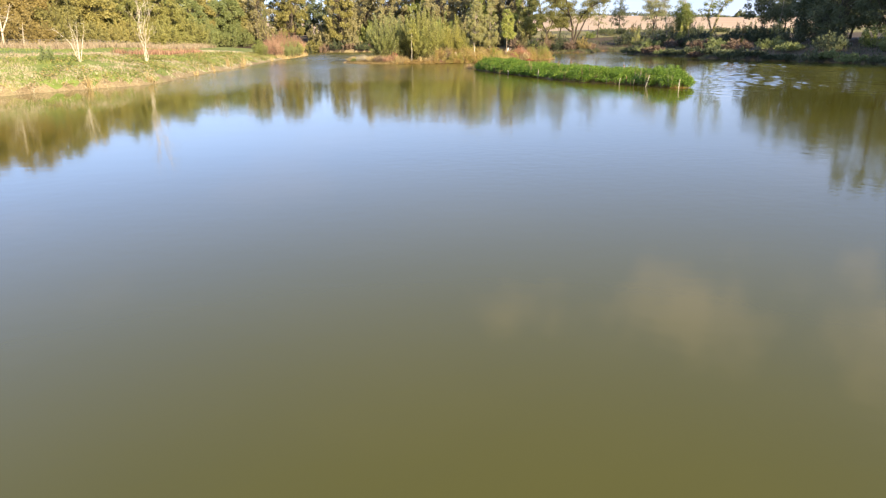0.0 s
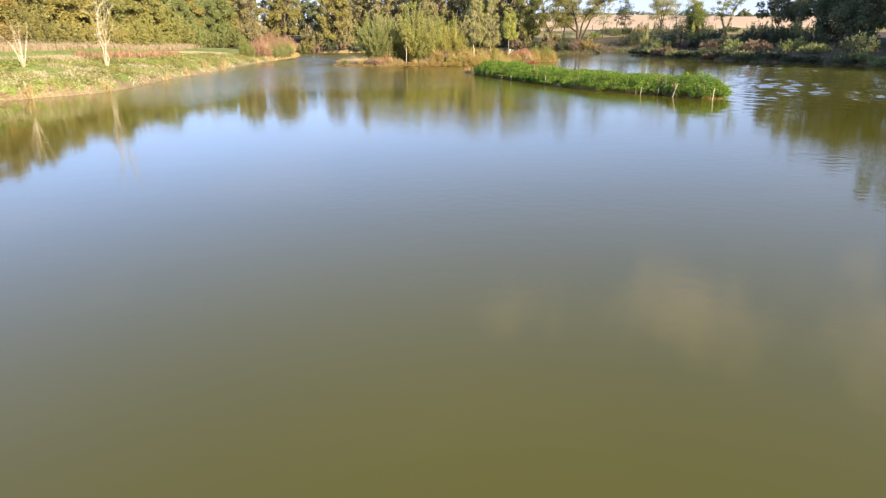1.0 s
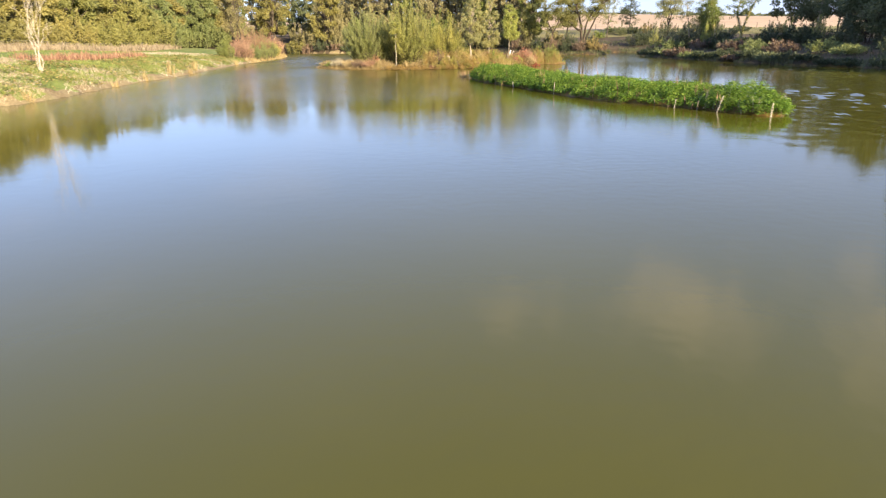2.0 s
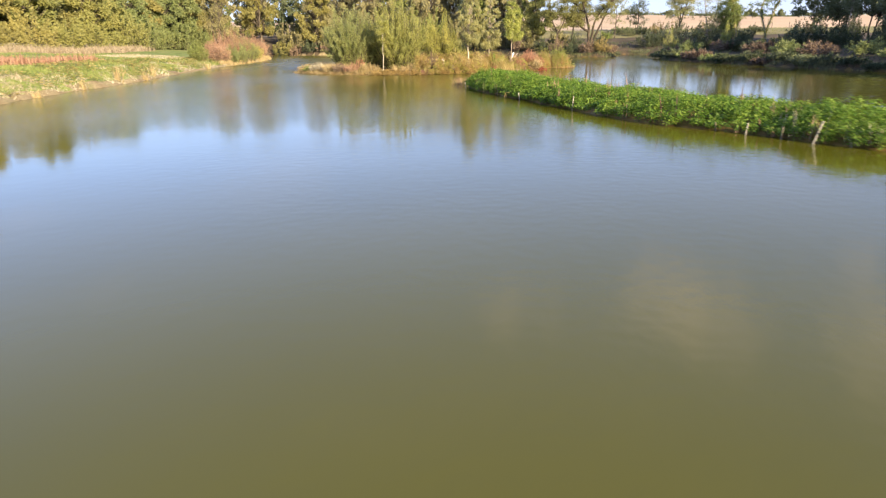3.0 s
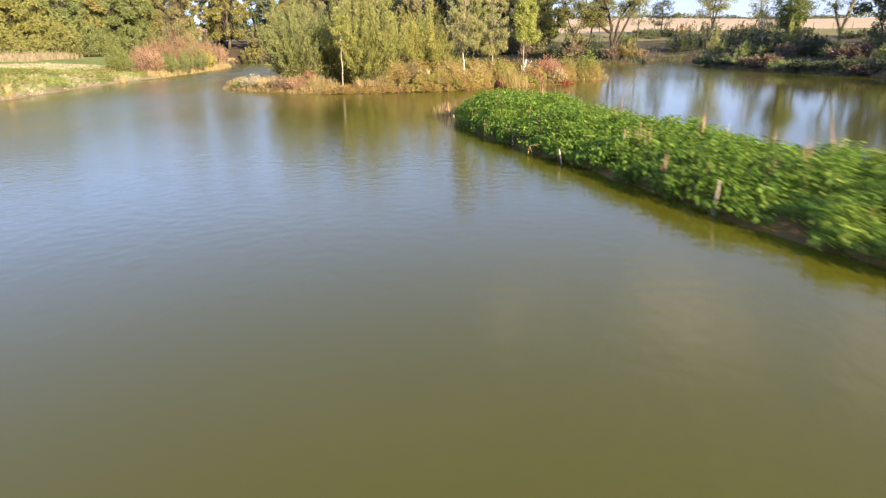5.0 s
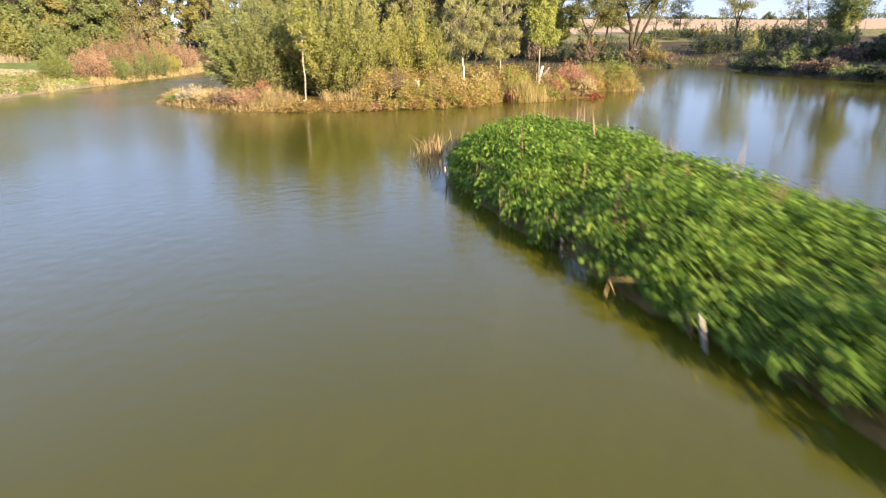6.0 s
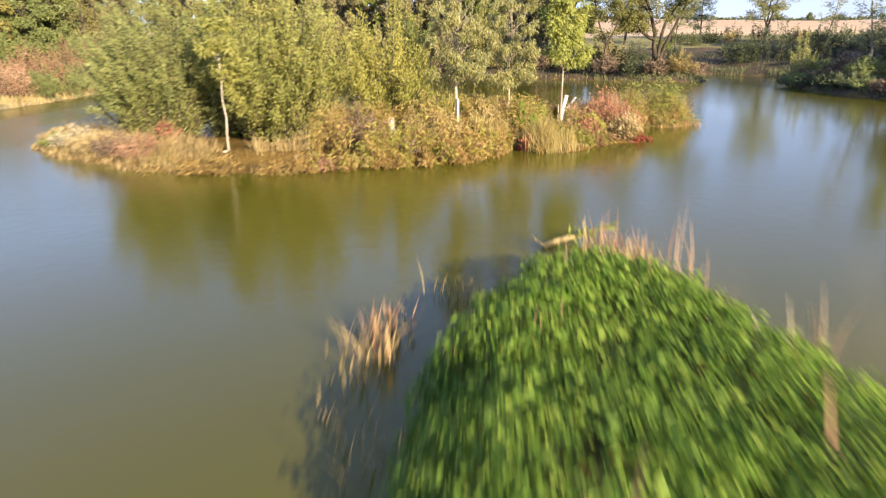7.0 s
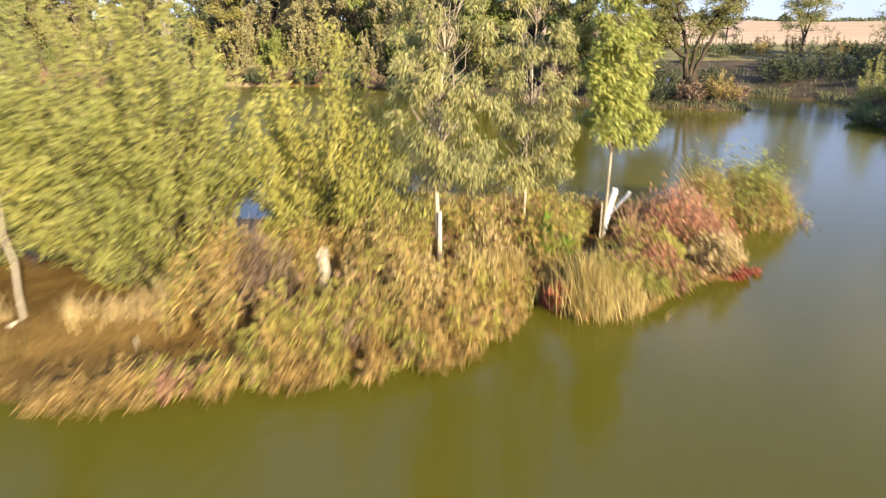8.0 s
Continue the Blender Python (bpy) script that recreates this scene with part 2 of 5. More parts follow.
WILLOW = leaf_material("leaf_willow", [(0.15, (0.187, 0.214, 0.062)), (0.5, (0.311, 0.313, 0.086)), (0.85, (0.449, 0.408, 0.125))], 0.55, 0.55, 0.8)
BLUISH = leaf_material("leaf_sage", [(0.15, (0.190, 0.209, 0.088)), (0.5, (0.305, 0.297, 0.122)), (0.85, (0.460, 0.407, 0.165))], 0.5)
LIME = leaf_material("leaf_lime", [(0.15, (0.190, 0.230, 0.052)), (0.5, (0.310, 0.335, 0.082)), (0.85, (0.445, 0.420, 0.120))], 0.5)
NETTLE = leaf_material("leaf_nettle", [(0.15, (0.050, 0.114, 0.011)), (0.5, (0.142, 0.244, 0.027)), (0.85, (0.322, 0.383, 0.066))], 0.5, 0.6, 0.55, 1.3)
CRIMSON = leaf_material("leaf_crimson", [(0.15, (0.240, 0.085, 0.055)), (0.5, (0.360, 0.155, 0.095)), (0.85, (0.460, 0.290, 0.165))], 0.4)
RUSSET = leaf_material("leaf_russet", [(0.15, (0.210, 0.110, 0.070)), (0.5, (0.360, 0.205, 0.125)), (0.85, (0.490, 0.330, 0.200))], 0.4)
STRAW = leaf_material("reed_straw", [(0.15, (0.220, 0.160, 0.070)), (0.5, (0.370, 0.275, 0.125)), (0.85, (0.540, 0.430, 0.220))], 0.35)
GOLD = leaf_material("reed_gold", [(0.15, (0.210, 0.160, 0.055)), (0.5, (0.360, 0.280, 0.100)), (0.85, (0.500, 0.400, 0.165))], 0.45)
BROWN = leaf_material("dry_twigs", [(0.15, (0.070, 0.045, 0.030)), (0.5, (0.150, 0.100, 0.065)), (0.85, (0.270, 0.190, 0.120))], 0.2)
SWARD = leaf_material("grass_green", [(0.15, (0.120, 0.165, 0.034)), (0.5, (0.185, 0.220, 0.054)), (0.85, (0.310, 0.280, 0.105))], 0.4, 0.6, 0.7)
OAK = leaf_material("leaf_oak", [(0.15, (0.130, 0.138, 0.045)), (0.5, (0.205, 0.200, 0.062)), (0.85, (0.310, 0.275, 0.088))], 0.5, 0.55, 0.6)
BELT = leaf_material("leaf_yellow_olive", [(0.15, (0.180, 0.189, 0.059)), (0.5, (0.261, 0.257, 0.077)), (0.85, (0.347, 0.315, 0.099))], 0.5, 0.55, 0.75)
OCHRE = leaf_material("leaf_ochre", [(0.15, (0.194, 0.153, 0.056)), (0.5, (0.270, 0.211, 0.072)), (0.85, (0.360, 0.270, 0.095))], 0.5, 0.55, 0.7)
LEAFGREEN = leaf_material("leaf_deep_green", [(0.15, (0.135, 0.170, 0.062)), (0.5, (0.200, 0.230, 0.080)), (0.85, (0.280, 0.285, 0.100))], 0.5, 0.55, 0.7)
RUST = leaf_material("leaf_rust", [(0.15, (0.200, 0.095, 0.058)), (0.5, (0.320, 0.170, 0.100)), (0.85, (0.440, 0.285, 0.165))], 0.4)
SALLOW = leaf_material("leaf_sallow", [(0.15, (0.165, 0.200, 0.070)), (0.5, (0.260, 0.280, 0.095)), (0.85, (0.385, 0.365, 0.130))], 0.55, 0.55, 0.8)
SCARLET = leaf_material("leaf_scarlet", [(0.15, (0.200, 0.050, 0.035)), (0.5, (0.330, 0.085, 0.055)), (0.85, (0.440, 0.210, 0.110))], 0.4)
FENCE_HAY = leaf_material("grass_bleached", [(0.15, (0.200, 0.150, 0.095)), (0.5, (0.290, 0.230, 0.150)), (0.85, (0.380, 0.320, 0.210))], 0.3)
# greyish-brown leaf that paints distance haze onto the far trees
HAZE_LEAF = leaf_material("leaf_haze", [(0.15, (0.209, 0.193, 0.094)), (0.5, (0.303, 0.270, 0.127)), (0.85, (0.407, 0.352, 0.165))], 0.5, 0.55, 0.75)
# very dark leaf: the bank scrub's shade is put into this colour
SHADE_LEAF = leaf_material("leaf_shade", [(0.15, (0.030, 0.043, 0.020)), (0.5, (0.054, 0.070, 0.031)), (0.85, (0.091, 0.100, 0.043))], 0.3)
ORANGE = leaf_material("reed_orange", [(0.15, (0.220, 0.140, 0.050)), (0.5, (0.370, 0.250, 0.085)), (0.85, (0.510, 0.370, 0.140))], 0.45)
HAY = leaf_material("grass_dry", [(0.15, (0.260, 0.215, 0.140)), (0.5, (0.360, 0.310, 0.210)), (0.85, (0.470, 0.410, 0.290))], 0.3)


# ---- mesh helpers ----
def mesh_object(name, verts, faces, mats, parent=None, label="", smooth=False):
    me = bpy.data.meshes.new(name)
    me.from_pydata([tuple(v) for v in verts], [], [tuple(f) for f in faces])
    for m in mats if isinstance(mats, (list, tuple)) else [mats]:
        me.materials.append(m)
    if smooth:
        me.shade_smooth()
    ob = new(name, me)
    if parent:
        ob.parent = parent
    if label:
        ob["label"] = label
    return ob


def quads_object(name, verts, faces, mat, parent=None, label=""):
    """Many polygons of one size at once, from arrays."""
    me = bpy.data.meshes.new(name)
    k = faces.shape[1]
    me.vertices.add(len(verts))
    me.vertices.foreach_set("co", np.ascontiguousarray(verts, dtype=np.float32).ravel())
    me.loops.add(faces.size)
    me.loops.foreach_set("vertex_index", np.ascontiguousarray(faces, dtype=np.int32).ravel())
    me.polygons.add(len(faces))
    me.polygons.foreach_set("loop_start", np.arange(0, faces.size, k, dtype=np.int32))
    me.update(calc_edges=True)
    me.validate()
    me.materials.append(mat)
    ob = new(name, me)
    if parent:
        ob.parent = parent
    if label:
        ob["label"] = label
    return ob


def unit(a):
    return a / np.maximum(np.linalg.norm(a, axis=1, keepdims=True), 1e-9)


def leaf_arrays(p, d, n, length, width, fold=0.25):
    """One pointed leaf at each p, along d, facing n: folded down its midrib, or flat where fold is None."""
    d = unit(d)
    s = unit(np.cross(d, n))
    u = np.cross(s, d)
    if fold is None:
        half = s * (width * 0.5)[:, None]
        verts = np.stack([p - half, p + half, p + d * length[:, None]], 1).reshape(-1, 3)
        return verts, np.arange(len(verts)).reshape(-1, 3)
    L, W = length[:, None], width[:, None]
    base, tip, mid = p, p + d * L - u * L * 0.12, p + d * L * 0.45
    left, right = mid + s * W * 0.5 + u * W * fold, mid - s * W * 0.5 + u * W * fold
    verts = np.stack([base, left, tip, right], 1).reshape(-1, 3)
    k = np.arange(len(p))[:, None] * 4
    faces = np.concatenate([k + np.array([[0, 2, 1]]), k + np.array([[0, 3, 2]])], 0)
    return verts, faces


def tube(points, radii, sides=6, verts=None, faces=None):
    """A tapered round limb along points, added to verts and faces."""
    verts = [] if verts is None else verts
    faces = [] if faces is None else faces
    start = len(verts)
    pts = [Vector(p) for p in points]
    for i, p in enumerate(pts):
        way = (pts[min(i + 1, len(pts) - 1)] - pts[max(i - 1, 0)]).normalized()
        a = way.orthogonal().normalized()
        b = way.cross(a)
        for j in range(sides):
            w = math.tau * j / sides
            verts.append(p + (a * math.cos(w) + b * math.sin(w)) * radii[i])
    for i in range(len(pts) - 1):
        for j in range(sides):
            k = (j + 1) % sides
            faces.append((start + i * sides + j, start + i * sides + k, start + (i + 1) * sides + k, start + (i + 1) * sides + j))
    faces.append(tuple(start + j for j in reversed(range(sides))))
    faces.append(tuple(start + (len(pts) - 1) * sides + j for j in range(sides)))
    return verts, faces


def bent(rng, a, b, steps, wobble):
    """Points from a to b with a natural waver."""
    a, b = np.array(a, float), np.array(b, float)
    out = []
    for i in range(steps + 1):
        q = i / steps
        p = a + (b - a) * q
        if 0 < i < steps:
            p = p + rng.normal(0, wobble, 3) * np.array([1, 1, 0.4])
        out.append(tuple(p))
    return out


# ---- the lie of the land ----
def smooth_loop(points, parts=4):
    p = np.array(points, float)
    out = []
    for i in range(len(p)):
        a, b, c, d = p[i - 1], p[i], p[(i + 1) % len(p)], p[(i + 2) % len(p)]
        for q in np.arange(parts) / parts:
            out.append(0.5 * (2 * b + (c - a) * q + (2 * a - 5 * b + 4 * c - d) * q * q + (3 * b - 3 * c + d - a) * q ** 3))
    return np.array(out)


LAKE = smooth_loop([(-34, -45), (-30, 0), (-28.5, 25), (-26.8, 38), (-23.3, 45), (-21.9, 49.5), (-23.6, 61), (-24.0, 72), (-25.0, 80), (-26.2, 88), (-26.8, 98),
                    (-27.3, 110), (-28.6, 124), (-32, 136), (-38, 145), (-39, 150), (-34, 151), (-26, 147), (-12, 145), (0, 136), (9, 129), (16, 123.5), (21, 120.5), (24.3, 120.5),
                    (25.8, 127), (28.5, 133), (33.0, 128), (33.4, 121.5), (29.8, 115.8), (28.4, 112), (27.5, 106), (29.5, 98), (31.6, 90), (34, 83), (38, 74), (42.5, 65), (48, 48), (51, 25), (50, -45)])
WILLOW_ISLE = smooth_loop([(-14.4, 85.4), (-12, 82.6), (-9.6, 81.1), (-7.4, 79.7), (-5.0, 79.4), (-2.4, 79.5), (-0.6, 80.0), (1.4, 80.5), (3.2, 81.4), (4.4, 83.8), (5.4, 82.9), (6.4, 83.0),
                           (8.2, 84.6), (9.3, 85.3), (9.5, 86.6), (8.9, 88.0), (7.2, 89.2), (4, 89.4), (-3, 89.8), (-9, 89.8), (-13.5, 88)])
NETTLE_ISLE = smooth_loop([(15.0, 40.7), (13.8, 40.2), (11.6, 43.4), (9.5, 45.7), (8.3, 47.6), (7.0, 50.8), (5.9, 53.9), (5.1, 56.0), (4.4, 57.8), (3.3, 60.6), (2.6, 63.0),
                           (2.4, 65.6), (2.7, 67.6), (3.8, 69.7), (5.2, 69.9), (6.4, 67.8), (7.2, 63.5), (8.3, 59), (10.3, 54), (12.5, 49.2), (14.2, 45.4), (14.9, 42.5)])


def signed(px, py, loop):
    """Distance to a closed line, below zero inside it."""
    best = np.full(px.shape, 1e9)
    inside = np.zeros(px.shape, bool)
    for (ax, ay), (bx, by) in zip(loop, np.roll(loop, -1, 0)):
        ex, ey = bx - ax, by - ay
        q = np.clip(((px - ax) * ex + (py - ay) * ey) / (ex * ex + ey * ey + 1e-12), 0, 1)
        best = np.minimum(best, (px - ax - q * ex) ** 2 + (py - ay - q * ey) ** 2)
        cross = (ay > py) != (by > py)
        inside ^= cross & (px < ex * (py - ay) / (ey if abs(ey) > 1e-9 else 1e-9) + ax)
    best = np.sqrt(best)
    return np.where(inside, -best, best)


def ease(v, a, b):
    q = np.clip((v - a) / (b - a), 0, 1)
    return q * q * (3 - 2 * q)


def lie(px, py):
    px, py = np.asarray(px, float), np.asarray(py, float)
    wob = 0.22 * np.sin(px * 1.9 + py * 0.7) * np.sin(py * 1.6 - px * 0.5) + 0.12 * np.sin(px * 4.1 + 1) * np.sin(py * 3.7)
    d = signed(px, py, LAKE) + wob
    iw, inn = signed(px, py, WILLOW_ISLE) + wob, signed(px, py, NETTLE_ISLE) + wob * 0.5
    high = np.where(px < 0, 1.8 - 0.55 * ease(py, 48, 72) - 0.55 * ease(py, 82, 102), 1.3)
    land = high * (1 - np.exp(-np.maximum(d, 0) / np.where(px < 0, 2.3, 3.2))) + np.where(px < 0, 0.065 * np.clip(d - 2, 0, 14), 0.02 * np.clip(d, 0, 40))
    far = 2.0 * ease(py, 136, 172) + 0.033 * (np.clip(py, 172, 520) - 172) + 0.005 * np.sin(px * 0.02) * np.clip(py - 172, 0, 300)
    far = far + 0.004 * (np.clip(py, 520, 900) - 520) * -0.5
    land = land + far + 0.05 * np.sin(px * 0.9 + 2) * np.sin(py * 0.8)
    isle = 0.32 * (1 - np.exp(-np.maximum(-iw, 0) / 0.7))
    isle2 = 0.35 * (1 - np.exp(-np.maximum(-inn, 0) / 0.5))
    near = np.minimum(np.minimum(-d, iw), inn)
    bed = -0.04 - np.minimum(1.6, 0.35 * np.maximum(near, 0))
    pool = ((px + 2.8) / 2.0) ** 2 + ((py - 80.7) / 0.8) ** 2 + wob
    isle = np.where(pool < 1, 0.004, isle * np.clip((pool - 1) / 0.8, 0, 1))
    return np.where(d > 0, land + 0.02, np.where(iw < 0, isle + 0.01, np.where(inn < 0, isle2 + 0.01, bed)))


def ground_z(x, y):
    return float(lie(np.array([x]), np.array([y]))[0])


def ticks(lo, hi, step, ends, grow=1.22):
    fine = list(np.arange(lo, hi + 1e-6, step))
    s, v = step, lo
    while v > ends[0]:
        s *= grow
        v -= s
        fine.insert(0, v)
    s, v = step, fine[-1]
    while v < ends[1]:
        s *= grow
        v += s
        fine.append(v)
    return np.array(fine)


def build_ground():
    xs, ys = ticks(-48, 54, 0.6, (-2600, 2600)), ticks(30, 178, 0.6, (-1500, 3000))
    gx, gy = np.meshgrid(xs, ys)
    gz = lie(gx.ravel(), gy.ravel())
    verts = np.stack([gx.ravel(), gy.ravel(), gz], 1)
    nx, ny = len(xs), len(ys)
    i, j = np.meshgrid(np.arange(nx - 1), np.arange(ny - 1))
    a = (j * nx + i).ravel()
    faces = np.stack([a, a + 1, a + nx + 1, a + nx], 1)
    ob = quads_object("ground", verts, faces, LAWN)
    for m in (BANK, STUBBLE, VERGE, FLOOR, MUD):
        ob.data.materials.append(m)
    c = verts[faces].mean(1)
    d = signed(c[:, 0], c[:, 1], LAKE)
    kind = np.zeros(len(faces), np.int32)
    kind[(c[:, 0] > -20) & (c[:, 1] > 60) | (c[:, 0] > 25)] = 4
    kind[(c[:, 1] > 132) | (c[:, 0] < -49)] = 4
    kind[(c[:, 1] > 152) & (c[:, 0] > 15)] = 3
    kind[(c[:, 1] > 170)] = 2
    kind[(d > 0) & (d < 0.5) & (c[:, 0] < 0) & (c[:, 1] < 126)] = 1
    kind[(d <= 0.1) & ((c[:, 0] > -18) | (d < -0.8))] = 5
    kind[(d <= 0.1) & (d >= -0.8) & (c[:, 0] <= -18)] = 1
    ob.data.polygons.foreach_set("material_index", kind)
    ob.data.shade_smooth()
    tagged(ob, "grassy pond bank rising to woodland and a stubble field", "ground", kind="structure")
    return ob


build_ground()

def build_water():
    """One sheet, flat but for a wind-blown reach under the right-hand wood, where short waves stand up."""
    xs, ys = ticks(10, 50, 0.26, (-75, 75)), ticks(28, 90, 0.42, (-75, 190))
    gx, gy = np.meshgrid(xs, ys)
    gx, gy = gx.ravel(), gy.ravel()
    rng = np.random.default_rng(31)
    # open reach: right of a slanting line, dying out towards its margins
    fade = ease(gx - 0.41 * (gy - 36), 9, 15) * ease(gy, 31, 42) * (1 - ease(gy, 72, 88)) * (1 - ease(gx, 44, 50))
    fade = fade * (0.6 + 0.4 * np.sin(gx * 0.31 + 1) * np.sin(gy * 0.17))
    z = np.zeros(len(gx))
    for _ in range(14):
        way, long_ = rng.normal(0.9, 0.8), rng.uniform(0.75, 1.6)
        k = math.tau / long_
        z += 0.0085 * long_ * np.sin(k * (gx * math.cos(way) + gy * math.sin(way)) + rng.uniform(0, 6.3) + 0.8 * np.sin(gx * 0.4 + gy * 0.23 + rng.uniform(0, 6.3)))
    i, j = np.meshgrid(np.arange(len(xs) - 1), np.arange(len(ys) - 1))
    a = (j * len(xs) + i).ravel()
    ob = quads_object("water", np.stack([gx, gy, z * fade], 1), np.stack([a, a + 1, a + len(xs) + 1, a + len(xs)], 1), WATER)
    ob.data.shade_smooth()
    return ob


water = build_water()
tagged(water, "calm silty olive pond water reflecting sky and trees", "water", kind="structure")


# ---- trees and shrubs ----
def crown_arrays(rng, lobes, count, size, slim=0.5, droop=0.3, shell=0.55, up=0.0, fold=0.25):
    """Leaves spread through the outer part of rough clumps (x, y, z, radius, height ratio)."""
    lobes = np.array(lobes, float)
    weight = lobes[:, 3] ** 2
    pick = rng.choice(len(lobes), count, p=weight / weight.sum())
    way = unit(rng.normal(0, 1, (count, 3)))
    r = shell + (1.06 - shell) * rng.random(count) ** 0.6
    r = r * (1 + 0.25 * np.sin(way[:, 0] * 5 + pick) * np.sin(way[:, 2] * 6 + pick * 2))
    off = way * (lobes[pick, 3] * r)[:, None]
    off[:, 2] *= lobes[pick, 4]
    p = lobes[pick, :3] + off
    d = unit(way * 0.5 + rng.normal(0, 0.6, (count, 3)) + np.array([0, 0, up - droop]))
    n = unit(way + rng.normal(0, 0.55, (count, 3)) + np.array([0, 0, 0.2]))
    length = size * rng.uniform(0.6, 1.35, count)
    return leaf_arrays(p, d, n, length, length * slim, fold)


def lobes_for(rng, h, base, r, n, shape="round", squash=0.8, size=0.42):
    out = []
    for _ in range(n):
        q = rng.random()
        z = base + (h - base) * (0.06 + 0.88 * q)
        if shape == "round":
            wide = r * math.sqrt(max(0.05, 1 - (2 * q - 0.85) ** 2 / 1.5))
        elif shape == "column":
            wide = r * (0.75 + 0.25 * math.sin(q * 3.1)) * (1 - 0.45 * q)
        else:
            wide = r * (1 - 0.75 * q)
        a, rad = rng.uniform(0, math.tau), wide * math.sqrt(rng.random())
        out.append((rad * math.cos(a), rad * math.sin(a), z, r * size * rng.uniform(0.55, 1.1) * (1.1 - 0.4 * q), squash))
    return out


def tree(x, y, h, r, leaves, label, name="tree", category="tree", bark=None, base=0.3, n=16, count=5000, size=0.34, slim=0.6, trunk=0.018, stems=1, lean=(0, 0),
         shape="round", seed=1, split=False, droop=0.3, lobe=0.42, bare=0, shell=0.45, up=0.0, squash=0.85, fold=None):
    """A tree: trunk, boughs to every clump, and a crown of leaves with gaps."""
    rng = np.random.default_rng(seed)
    bark = bark or BARK
    root = tagged(new(name), label, category)
    root.location = (x, y, ground_z(x, y) - 0.08)
    lobes = lobes_for(rng, h, base * h, r, n, shape, squash, lobe)
    tv, tf = [], []
    tops = []
    for s in range(stems):
        a = rng.uniform(0, math.tau)
        spread = 0.0 if stems == 1 else 0.35 * r
        foot = (0.12 * spread * math.cos(a), 0.12 * spread * math.sin(a), 0)
        top = (spread * math.cos(a) + lean[0] * h, spread * math.sin(a) + lean[1] * h, h * (0.86 if stems == 1 else rng.uniform(0.55, 0.85)))
        pts = bent(rng, foot, top, 7, h * (0.004 if shape == "column" and stems == 1 else 0.012))
        rad = h * trunk / math.sqrt(stems)
        tube(pts, [rad * (1.25 if i == 0 else 1 - 0.85 * i / 7) for i in range(8)], 7, tv, tf)
        tops.append(pts)
    limbs = []
    for lx, ly, lz, lr, _ in lobes:
        pts = tops[rng.integers(len(tops))]
        low = max(0.95 * base * h if shape == "column" else 0.25 * h * min(1, base / 0.3), lz - h * (0.16 if shape == "column" else 0.28))
        k = min(range(len(pts)), key=lambda i: abs(pts[i][2] - low))
        limb = bent(rng, pts[k], (lx, ly, lz), 4, h * 0.015)
        w = h * trunk * (0.2 if shape == "column" else 0.34)
        limbs.append((limb, [w * (1 - 0.8 * i / 4) for i in range(5)]))
        for _ in range(bare):
            e = np.array([lx, ly, lz]) + rng.normal(0, lr * 0.7, 3) + np.array([0, 0, lr * 0.4])
            limbs.append((bent(rng, limb[3], e, 3, h * 0.01), [w * 0.35, w * 0.25, w * 0.16, w * 0.07]))
    if split:
        mesh_object("trunk", tv, tf, bark, root, smooth=True)
        for limb, rad in limbs:
            lv, lf = tube(limb, rad, 5)
            mesh_object("limb", lv, lf, bark, root, smooth=True)
    else:
        for limb, rad in limbs:
            tube(limb, rad, 3, tv, tf)
        mesh_object("trunk", tv, tf, bark, root, smooth=True)
    if count:
        v, f = crown_arrays(rng, [(l[0] + lean[0] * l[2], l[1] + lean[1] * l[2], *l[2:]) for l in lobes], count, size, slim, droop, shell, up, fold)
        quads_object("crown", v, f, leaves, root)
    return root


